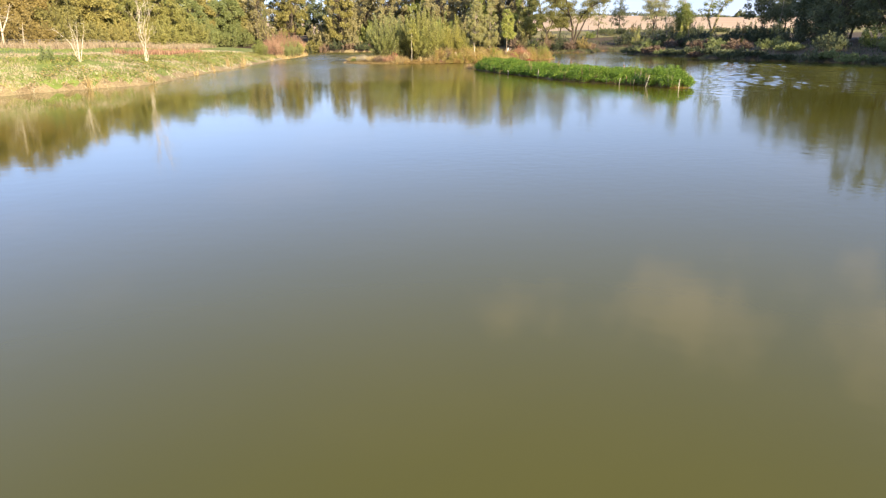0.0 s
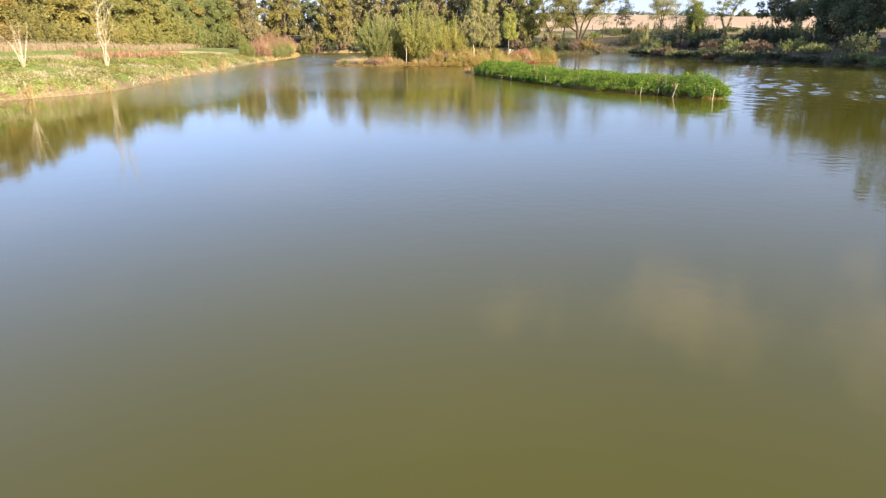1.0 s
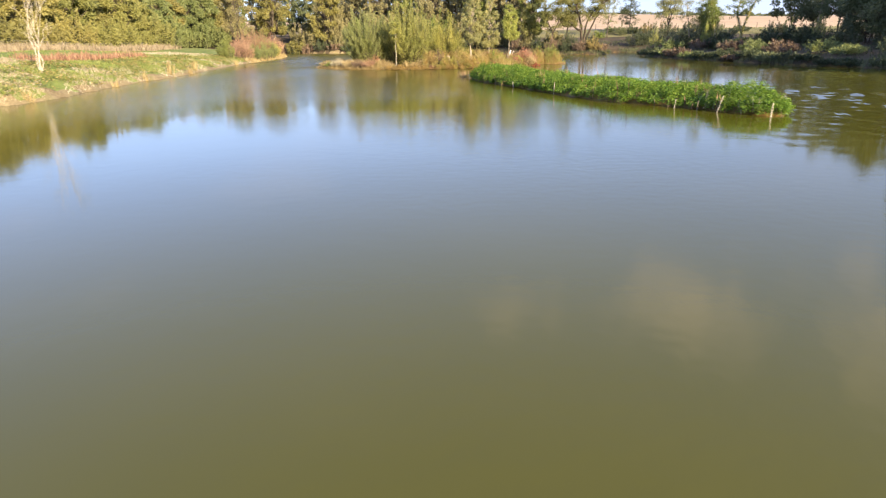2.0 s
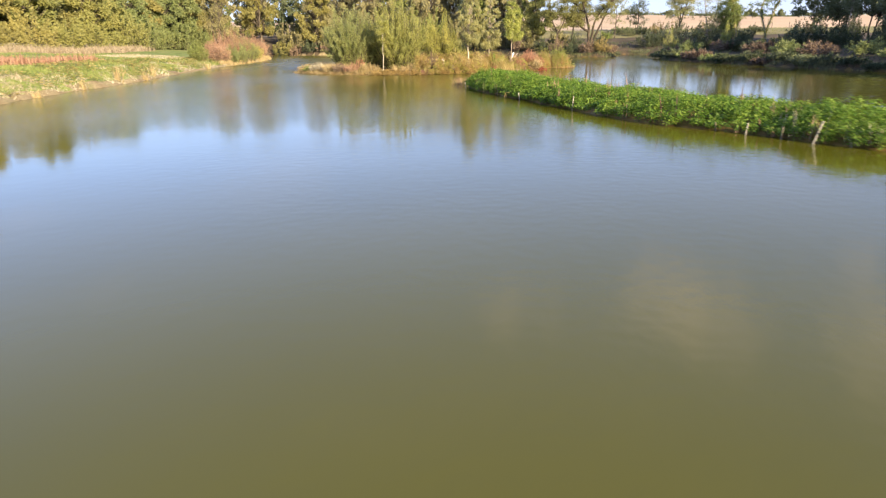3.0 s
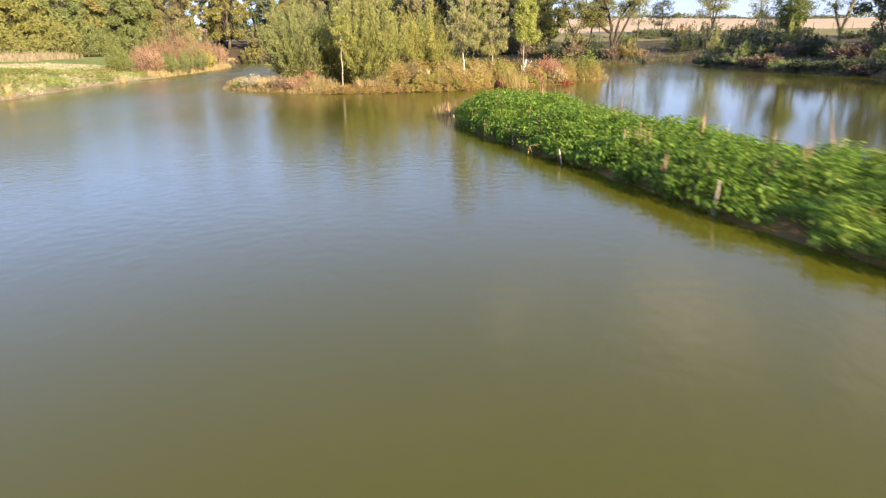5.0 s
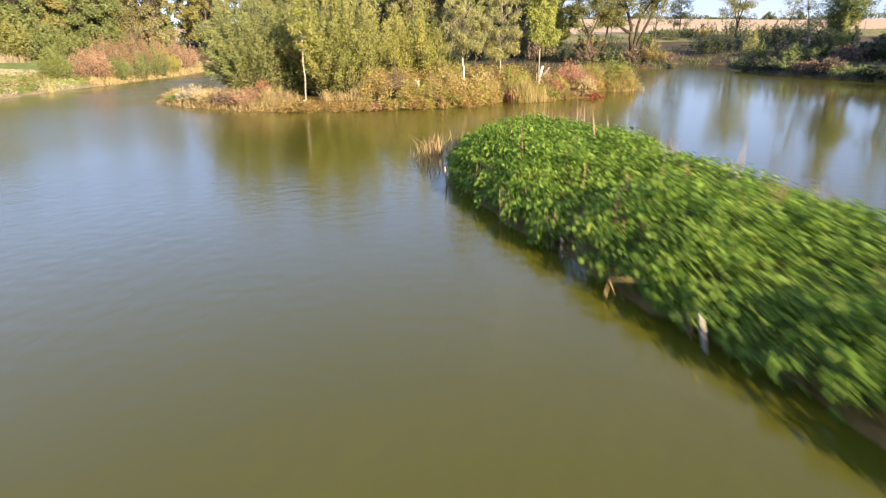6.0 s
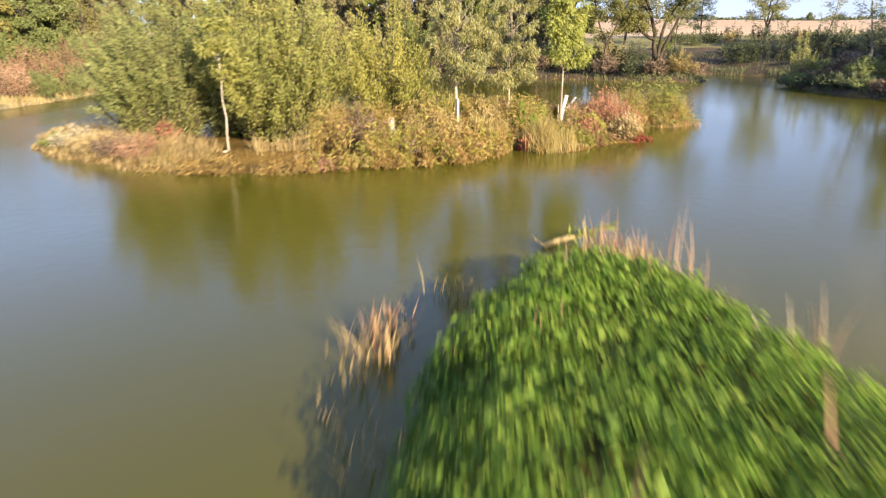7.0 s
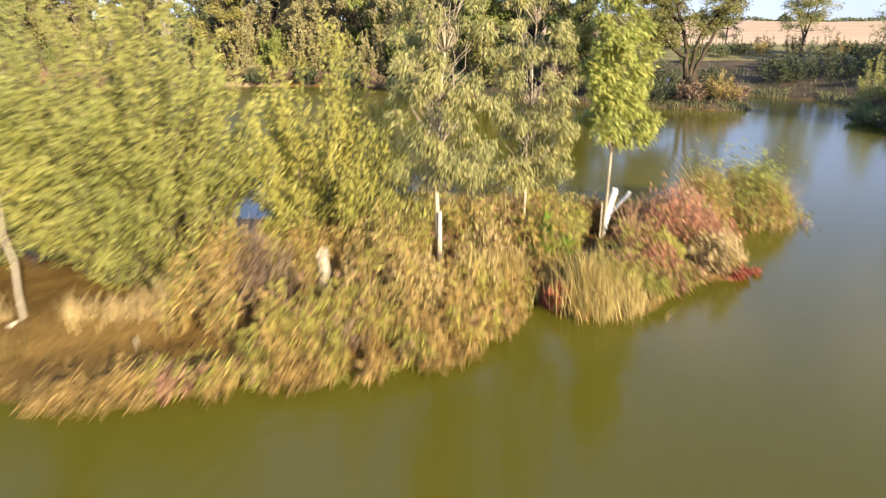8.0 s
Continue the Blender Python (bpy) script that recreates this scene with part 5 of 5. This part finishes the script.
leafy("overhanging_reeds", "ragged reeds leaning out over the water", scatter(rng, 520, (-7, 5.4, 78.5, 84), lambda x, y: (np.abs(signed(x, y, WILLOW_ISLE)) < 0.35) & (np.sin(x * 5.1) + np.sin(x * 2.3 + 1) > -0.2)), 1.0, ORANGE, 673, 6, 0.22, 0.12)
leafy("leafy_reeds", "russet and olive leafy growth", scatter(rng, 1500, (6, 10.5, 84, 89.5), lambda x, y: (signed(x, y, WILLOW_ISLE) < 0) & clear_of(x, y)), 1.0, RUSSET, 674)
leafy("leafy_reeds", "olive-gold leafy growth", scatter(rng, 1500, (5.5, 12.5, 83.5, 91), lambda x, y: (signed(x, y, WILLOW_ISLE) < 0) & clear_of(x, y)), 1.05, AMBER, 675)
dp, dh = dome(rng, [(x, y, r, t, n // 4) for x, y, r, t, n in clump])
leafy("clump_leaves", "green-gold leaves through the standing reed clump", dp, dh / 0.8, LIME, 676, low=1.0)
for i, (x, y, h, r, mat, word) in enumerate([(-13.2, 85.2, 0.6, 1.0, STRAW, "bleached seeding weeds"), (-11.6, 83.6, 0.75, 1.1, HAY, "bleached seeding weeds"), (-10.3, 82.5, 0.8, 1.0, STRAW, "pinkish seeding weeds"), (-9.2, 81.9, 0.9, 0.9, BROWN, "brown seeding weeds"), (-8.1, 81.1, 0.8, 0.9, RUSSET, "pinkish seeding weeds"), (-12.6, 84.2, 0.5, 0.9, SWARD, "yellowing weeds"),
                                             (2.0, 82.2, 1.2, 0.6, GOLD, "golden willow regrowth"), (2.0, 82.6, 1.2, 0.8, STRAW, "dry tawny willowherb"), (1.2, 83.6, 1.8, 0.9, GOLD, "golden willow regrowth"), (3.1, 83.2, 1.3, 0.8, GOLD, "golden willowherb"), (0.9, 81.3, 0.6, 0.6, BROWN, "brown dead willowherb"),
                                             (3.6, 84.6, 1.4, 0.8, STRAW, "dry tawny willowherb"), (3.2, 85.6, 1.6, 0.9, GOLD, "golden willowherb"), (-2.6, 82.9, 1.2, 0.7, WILLOW, "low willow regrowth"), (7.2, 84.8, 0.9, 0.7, CRIMSON, "russet willowherb"), (9.0, 86.4, 1.2, 0.9, CRIMSON, "russet willowherb"), (8.9, 85.4, 1.1, 0.7, STRAW, "dry tawny willowherb"), (7.9, 87.2, 1.3, 0.7, GOLD, "golden willowherb"), (8.3, 87.6, 1.5, 0.8, CRIMSON, "russet willowherb"), (1.3, 84.3, 2.7, 1.1, AMBER, "amber willow regrowth"), (2.0, 85.6, 2.4, 1.1, AMBER, "amber willow regrowth")]):
    shrub(x, y, h, r, mat, word + " on the willow island", "weed_clump", "weeds", 1500, 0.11, 0.3, 660 + i, 60)
for x, y, h, r, mat, word in ((8.2, 86.5, 1.7, 0.9, CRIMSON, "russet-red"), (8.7, 87.2, 1.5, 0.9, RUSSET, "fading russet"), (7.5, 85.3, 0.9, 0.6, AMBER, "olive-gold")):
    shrub(x, y, h, r, mat, "%s rounded willowherb mound on the willow island" % word, "willowherb", "plant", 3600, 0.1, 0.3, 648 + int(x * 10), 80)
shrub(-0.85, 82.5, 1.6, 0.9, BROWN, "dark brown leafless twiggy bush among reeds", "twiggy_bush", "shrub", 2600, 0.12, 0.15, 640, 90)
shrub(4.9, 85.2, 1.0, 0.7, NETTLE, "fresh green dock plant among the reeds", "dock_plant", "plant", 420, 0.3, 0.45, 641, 20)
shrub(5.0, 83.35, 0.75, 0.42, SCARLET, "small scarlet-leaved waterside plant", "crimson_plant", "plant", 420, 0.16, 0.4, 642, 14)
shrub(9.45, 85.4, 0.5, 0.55, SCARLET, "small scarlet-leaved plant at the reed edge", "crimson_plant", "plant", 520, 0.16, 0.4, 643, 16)
shrub(-7.4, 82.0, 1.3, 0.6, CRIMSON, "rust-red seedhead plant below the willow", "crimson_plant", "plant", 400, 0.14, 0.3, 644, 26)

# the meadow bank
rng = np.random.default_rng(700)


def meadow(x, y, d0, d1):
    d = signed(x, y, LAKE)
    return (d > d0) & (d < d1) & (x < -15)


blades("meadow_grass", "short green meadow grass with yellowing tips", "grass", scatter(rng, 24000, (-47, -20, 34, 106), lambda x, y: meadow(x, y, 0.6, 30)), 0.17, SWARD, 701, 0.6, 0.035)
blades("bank_grass", "dry straw-coloured grass hanging over the bank edge", "grass", scatter(rng, 12000, (-40, -20, 30, 128), lambda x, y: meadow(x, y, 0.05, 3.2) & (np.sin(x * 1.3 + y * 0.9) > -0.6)), 0.22, HAY, 702, 0.9, 0.03)
blades("bank_grass", "lush green grass along the bank", "grass", scatter(rng, 16000, (-40, -20, 34, 110), lambda x, y: meadow(x, y, 0.9, 6) & (np.sin(x * 0.9 - y * 0.35) > -0.2)), 0.3, SWARD, 703, 0.6, 0.045)
wx_ = scatter(rng, 1700, (-40, -20, 34, 104), lambda x, y: meadow(x, y, 0.3, 5.5) & (np.sin(x * 1.1 + 1) * np.sin(y * 0.55) > -0.15))
for nm, mat, share in (("bank_weeds", SWARD, 0), ("bank_weeds", GOLD, 1)):
    q = wx_[share::2]
    per, m = 9, len(q) * 9
    a_ = rng.uniform(0, math.tau, m)
    at = np.repeat(q, per, 0)
    pos = np.stack([at[:, 0] + 0.18 * np.cos(a_), at[:, 1] + 0.18 * np.sin(a_), lie(at[:, 0], at[:, 1]) + rng.uniform(0.02, 0.3, m)], 1)
    v, f = leaf_arrays(pos, np.stack([np.cos(a_), np.sin(a_), rng.uniform(-0.2, 0.8, m)], 1), unit(rng.normal(0, 0.6, (m, 3)) + np.array([0, 0, 0.6])), rng.uniform(0.1, 0.2, m), rng.uniform(0.04, 0.08, m))
    tagged(quads_object(nm, v, f, mat), "%s broad-leaved weeds on the bank slope" % ("green" if share == 0 else "withered tan"), "weeds", kind="stuff")
blades("tall_dry_grass", "tall bleached grass along the fence line", "grass", scatter(rng, 21000, (-48.5, -42, 50, 118), lambda x, y: x < -43.2 - 0.7 * np.sin(y * 0.4)), 0.95, FENCE_HAY, 704, 0.5, 0.045)
blades("dry_sward", "dry tan grass running through the near meadow", "grass", scatter(rng, 9000, (-40, -20, 34, 64), lambda x, y: meadow(x, y, 0.3, 9) & (np.sin(x * 0.7 + 2) * np.sin(y * 0.5) + 0.5 * np.sin(x * 1.9 - y) > -0.1)), 0.26, FENCE_HAY, 708, 0.7, 0.035)
blades("mown_patch", "flattened straw-coloured patch of grass", "grass", scatter(rng, 5000, (-40, -28, 94, 106), lambda x, y: meadow(x, y, 2, 30)), 0.22, HAY, 705, 0.9, 0.06)
dock = scatter(rng, 1700, (-33, -29.6, 62, 80.5), lambda x, y: np.abs(x + 31.2 - 0.02 * (y - 70)) < 0.8 + 0.4 * np.sin(y * 0.9) * np.sin(y * 0.37))
blades("dock_patch", "patch of rust-brown dead dock stalks in the meadow", "dock", dock, 0.75, RUSSET, 706, 0.35, 0.05)
for i, (x, y, hh) in enumerate([(-22.1, 48.6, 0.9), (-25.2, 78.8, 1.1), (-24.3, 75.5, 0.9), (-24.0, 66, 0.9), (-26.6, 95, 0.9), (-24.6, 71.8, 1.2), (-24.2, 44.0, 0.7), (-23.3, 60, 0.8)]):
    blades("reed_tuft", "small tuft of dry reeds at the meadow's waterline", "reeds", rng.normal((x, y), 0.14, (46, 2)), hh, STRAW, 710 + i, 0.6, 0.035, kind="", group="reed tufts at the waterline")
tree(-25.4, 55.2, 7.2, 1.5, OLIVE, "bare white-barked multi-stemmed tree on the bank", "bare_tree", "tree", BIRCH_BARK, 0.25, 18, 120, 0.12, 0.5, 0.0075, 4, (0.04, 0), "round", 720, True, 0.3, 0.4, 3)
stemmed_tree(-26.5, 47.4, "small bare pinkish-barked tree with splayed stems", [[(0, 0, 0), (0.05, 0, 1.1), (0.2, 0, 2.2), (0.25, 0, 2.8)], [(-0.05, 0, 0), (-0.4, 0, 1.3), (-1.1, 0, 2.0), (-1.7, 0, 2.4)], [(0.05, 0, 0), (0.4, 0, 1.2), (0.7, 0, 2.2), (0.8, 0, 2.8)], [(0, 0, 0), (-0.2, 0.1, 1.2), (-0.4, 0.2, 2.9)], [(0, 0, 0), (0.15, -0.1, 1.4), (-0.1, -0.2, 2.6)]], 0.036, OLIVE, BIRCH_BARK, "bare_tree", twigs=70, reach=0.9, low=0.4, count=0, seed=721)
stemmed_tree(-46.0, 67.4, "bare pale-barked tree in front of the hedge", [[(0, 0, 0), (0.05, 0, 2), (0.1, 0, 4), (-0.1, 0, 6.5)], [(0.05, 0, 1.8), (0.9, 0, 3.2), (1.5, 0, 4.6)], [(0.05, 0, 2.8), (-0.9, 0, 4), (-1.4, 0, 5)]], 0.11, OLIVE, BIRCH_BARK, "bare_tree", twigs=60, reach=1.3, low=0.35, count=0, seed=723)
stemmed_tree(-45.4, 69.6, "small bare sapling in front of the hedge", [[(0, 0, 0), (0.1, 0, 1.6), (0.35, 0, 3.0)]], 0.05, OLIVE, BIRCH_BARK, "bare_tree", twigs=24, reach=0.9, low=0.35, count=0, seed=724)
shrub(-28.0, 46.1, 1.2, 0.6, LEAFGREEN, "small dark conifer seedling in the meadow", "conifer_seedling", "shrub", 700, 0.2, 0.3, 722, 22)
for i, (x, y, h, r, mat, word) in enumerate([(-29.0, 104.5, 2.8, 2.0, RUSSET, "rust-red bramble thicket"), (-29.8, 108.5, 3.7, 2.5, RUST, "rust-red willowherb and bramble thicket"), (-30.3, 113.5, 4.0, 2.7, RUST, "rust-red bramble thicket"), (-30.9, 119, 3.7, 2.7, RUST, "rust-red bramble thicket"), (-31.2, 124.5, 3.4, 2.8, RUSSET, "fading russet thicket"), (-31.8, 129.5, 3.0, 2.4, RUSSET, "fading russet thicket"),
                                             (-28.2, 106.4, 2.0, 1.6, SALLOW, "pale green bramble mound"), (-28.2, 109.6, 2.7, 2.0, SALLOW, "pale green bramble mound"), (-28.5, 113.6, 2.9, 2.2, SALLOW, "green bramble mound"), (-29.2, 118.5, 2.4, 2.0, AMBER, "yellow-green bramble mound"), (-30.2, 101.6, 2.4, 1.4, GREEN, "dark green bush"), (-35, 131, 2.8, 2.6, LIME, "yellow-green scrub"), (-38, 140, 4.5, 3.2, GREEN, "green scrub")]):
    shrub(x, y, h, r, mat, word + " on the bank corner", count=8000, size=0.115, slim=0.34, seed=730 + i, shoots=90)
blades("reed_fringe", "pale yellow reed fringe below the thicket", "reeds", scatter(rng, 2600, (-34, -24, 100, 132), lambda x, y: (signed(x, y, LAKE) > -0.3) & (signed(x, y, LAKE) < 1.3) & (np.sin(y * 0.8) + np.sin(y * 2.1) > -0.6)), 0.6, STRAW, 740, 0.6, 0.035)
for i, (x, y, h) in enumerate([(-37.5, 130, 8.5), (-41, 137, 9.5)]):
    tree(x, y, h, 2.4, OLIVE, "leafless grey-stemmed tree behind the thicket", "bare_tree", "tree", BARK, 0.25, 16, 300, 0.2, 0.5, 0.012, 3, (0, 0), "round", 745 + i, False, 0.3, 0.4, 3)


# the far and right-hand banks: reeds at the waterline
rng = np.random.default_rng(760)
blades("bank_sedge", "dull green sedge under the shaded bank", "sedge", scatter(rng, 5000, (14, 60, 55, 136), lambda x, y: (signed(x, y, LAKE) > -0.2) & (signed(x, y, LAKE) < 1.4) & (np.sin(x * 1.7) + np.sin(y * 1.3) > -0.3)), 0.5, DARK, 761, 0.6, 0.04)
# the darkest leaf colours along this edge imitate the shade on the bank
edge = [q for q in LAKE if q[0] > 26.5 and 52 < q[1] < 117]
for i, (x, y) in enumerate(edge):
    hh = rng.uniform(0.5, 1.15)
    mat, word = ((SHADE_LEAF, "dark"), (LEAFGREEN, "dull green"), (BROWN, "dead brown"), (DARK, "olive"), (SHADE_LEAF, "dark green"))[int(rng.integers(5))]
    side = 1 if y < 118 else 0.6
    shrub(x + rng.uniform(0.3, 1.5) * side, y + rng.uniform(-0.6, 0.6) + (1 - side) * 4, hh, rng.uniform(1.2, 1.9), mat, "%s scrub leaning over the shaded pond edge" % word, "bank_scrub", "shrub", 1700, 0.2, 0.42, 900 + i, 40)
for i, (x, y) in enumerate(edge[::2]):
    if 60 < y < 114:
        shrub(x + rng.uniform(3.0, 5.5), y + rng.uniform(0.0, 3.0), rng.uniform(1.0, 1.9), rng.uniform(1.6, 2.4), (SHADE_LEAF, BROWN, DARK, LEAFGREEN)[int(rng.integers(4))], "dark tangled scrub up the shaded bank", "bank_scrub", "shrub", 2200, 0.2, 0.45, 1200 + i, 40)
# the oaks' shade is painted in through dark leaf colours
for i, (x, y, hh, mat) in enumerate([(16.5, 125.5, 2.0, BROWN), (18.5, 123.6, 1.8, SHADE_LEAF), (20.5, 122.6, 1.8, BROWN), (22.6, 122.4, 2.0, OCHRE), (23.8, 123.4, 1.4, BROWN), (19.5, 126.5, 2.4, SHADE_LEAF), (22.8, 126, 2.4, SHADE_LEAF), (14, 127.5, 2.2, SHADE_LEAF), (17.2, 129.5, 2.6, SHADE_LEAF), (11, 131, 2.4, BROWN)]):
    shrub(x, y, hh, 1.7, mat, "scrub on the spit under the oaks, mostly coloured dark for shade", "bank_scrub", "shrub", 1700, 0.2, 0.42, 960 + i, 40)
# undergrowth and scrub coloured dark in place of shade
blades("bank_undergrowth", "undergrowth on the wooded bank, shade put into dark leaves", "undergrowth", scatter(rng, 9000, (-30, 62, 55, 160), lambda x, y: (signed(x, y, LAKE) > 0.3) & (signed(x, y, LAKE) < 12) & ((x > 10) | (y > 130))), 0.5, SHADE_LEAF, 762, 0.8, 0.07)
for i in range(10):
    shrub(rng.uniform(29, 64), rng.uniform(136, 162), rng.uniform(1.0, 1.8), rng.uniform(2.2, 3.4), (SHADE_LEAF, DARK, SHADE_LEAF, SHADE_LEAF)[i % 4], "low rough scrub below the field verge", "bank_scrub", "shrub", 1500, 0.26, 0.45, 980 + i, 40)
blades("spit_reeds", "tawny reeds round the spit", "reeds", scatter(rng, 260, (8, 27, 118, 134), lambda x, y: (signed(x, y, LAKE) > -0.2) & (signed(x, y, LAKE) < 0.7)), 0.45, GOLD, 763, 0.5, 0.035)
blades("verge_grass", "rough green-gold grass below the field fence", "grass", scatter(rng, 5000, (10, 110, 150, 172), lambda x, y: x > 0), 0.3, SWARD, 764, 0.5, 0.05)


def drum(x, y):
    """A small blue plastic drum with rolled rims."""
    prof = [(0.0, 0.0), (0.2, 0.0), (0.22, 0.03), (0.21, 0.06), (0.22, 0.22), (0.23, 0.24), (0.22, 0.26), (0.21, 0.44), (0.225, 0.47), (0.2, 0.5), (0.19, 0.48), (0.0, 0.48)]
    verts, faces = [], []
    for r, z in prof:
        for j in range(14):
            verts.append((r * math.cos(math.tau * j / 14), r * math.sin(math.tau * j / 14), z))
    for i in range(len(prof) - 1):
        for j in range(14):
            k = (j + 1) % 14
            faces.append((i * 14 + j, i * 14 + k, i * 14 + 14 + k, i * 14 + 14 + j))
    blue, nd, ln, bsdf = material("blue_plastic")
    n = tex_noise(nd, ln, 12, 4)
    r = ramp(nd, [(0.3, (0.03, 0.06, 0.35)), (0.7, (0.05, 0.1, 0.5))])
    ln.new(n.outputs["Fac"], r.inputs["Fac"])
    ln.new(r.outputs["Color"], bsdf.inputs["Base Color"])
    bsdf.inputs["Roughness"].default_value = 0.45
    ob = mesh_object("plastic_drum", verts, faces, blue, smooth=True)
    ob.location = (x, y, ground_z(x, y) - 0.02)
    tagged(ob, "small blue plastic drum under the oak", "drum")


drum(21.2, 131.5)


# ---- fences ----
def fence(name, label, points, post_h, gap, wires, seed):
    """Timber posts with strained wires along a line of points."""
    rng = np.random.default_rng(seed)
    root = tagged(new(name), label, "fence")
    pts = [np.array(p, float) for p in points]
    verts, faces = tube([(0, 0, -0.3), (0, 0, post_h * 0.97), (0.01, 0, post_h)], [0.06, 0.055, 0.035], 7)
    shared = None
    spots = []
    for a, b in zip(pts, pts[1:]):
        n = max(1, int(np.linalg.norm(b - a) / gap))
        spots += [a + (b - a) * i / n for i in range(n)]
    spots.append(pts[-1])
    for p in spots:
        if shared is None:
            ob = mesh_object("post", verts, faces, DARK_POST, root)
            shared = ob.data
        else:
            ob = new("post", shared)
            ob.parent = root
        ob.location = (p[0], p[1], ground_z(p[0], p[1]))
        ob.rotation_euler = (rng.normal(0, 0.03), rng.normal(0, 0.03), rng.uniform(0, 6))
    for w in wires:
        lv, lf = tube([(p[0], p[1], ground_z(p[0], p[1]) + w) for p in spots], [0.008] * len(spots), 4)
        mesh_object("wire", lv, lf, WIRE, root)
    return root


fence("wire_fence", "old post and wire fence in front of the hedge", [(-46.2, 58), (-46.8, 90), (-48, 120), (-51, 150)], 1.15, 3.0, (0.25, 0.5, 0.75, 0.95, 1.1), 801)
fence("field_fence", "post and wire fence along the stubble field", [(-5, 172.5), (40, 172), (110, 171)], 1.2, 3.6, (0.5, 0.8, 1.1), 802)

# hedge and distant trees along the crest of the field
rng = np.random.default_rng(820)
n = 12000
hx = rng.uniform(-350, 620, n)
hz = rng.random(n) * (1.5 + 1.0 * np.sin(hx * 0.05) + 0.7 * np.sin(hx * 0.21))
hy = 516 + rng.uniform(-2, 2, n)
p = np.stack([hx, hy, lie(hx, hy) + hz], 1)
v, f = leaf_arrays(p, unit(rng.normal(0, 1, (n, 3))), unit(rng.normal(0, 1, (n, 3))), rng.uniform(0.9, 1.8, n), rng.uniform(0.7, 1.3, n))
tagged(quads_object("crest_hedge", v, f, DARK), "low dark hedge along the crest of the stubble field", "hedge", kind="stuff")
for i, x in enumerate([120, 208, 228, 150]):
    tree(x, 514, rng.uniform(4, 6), 3.5, DARK, "distant round hedgerow tree on the field crest", base=0.0, n=14, count=900, size=0.9, seed=830 + i)
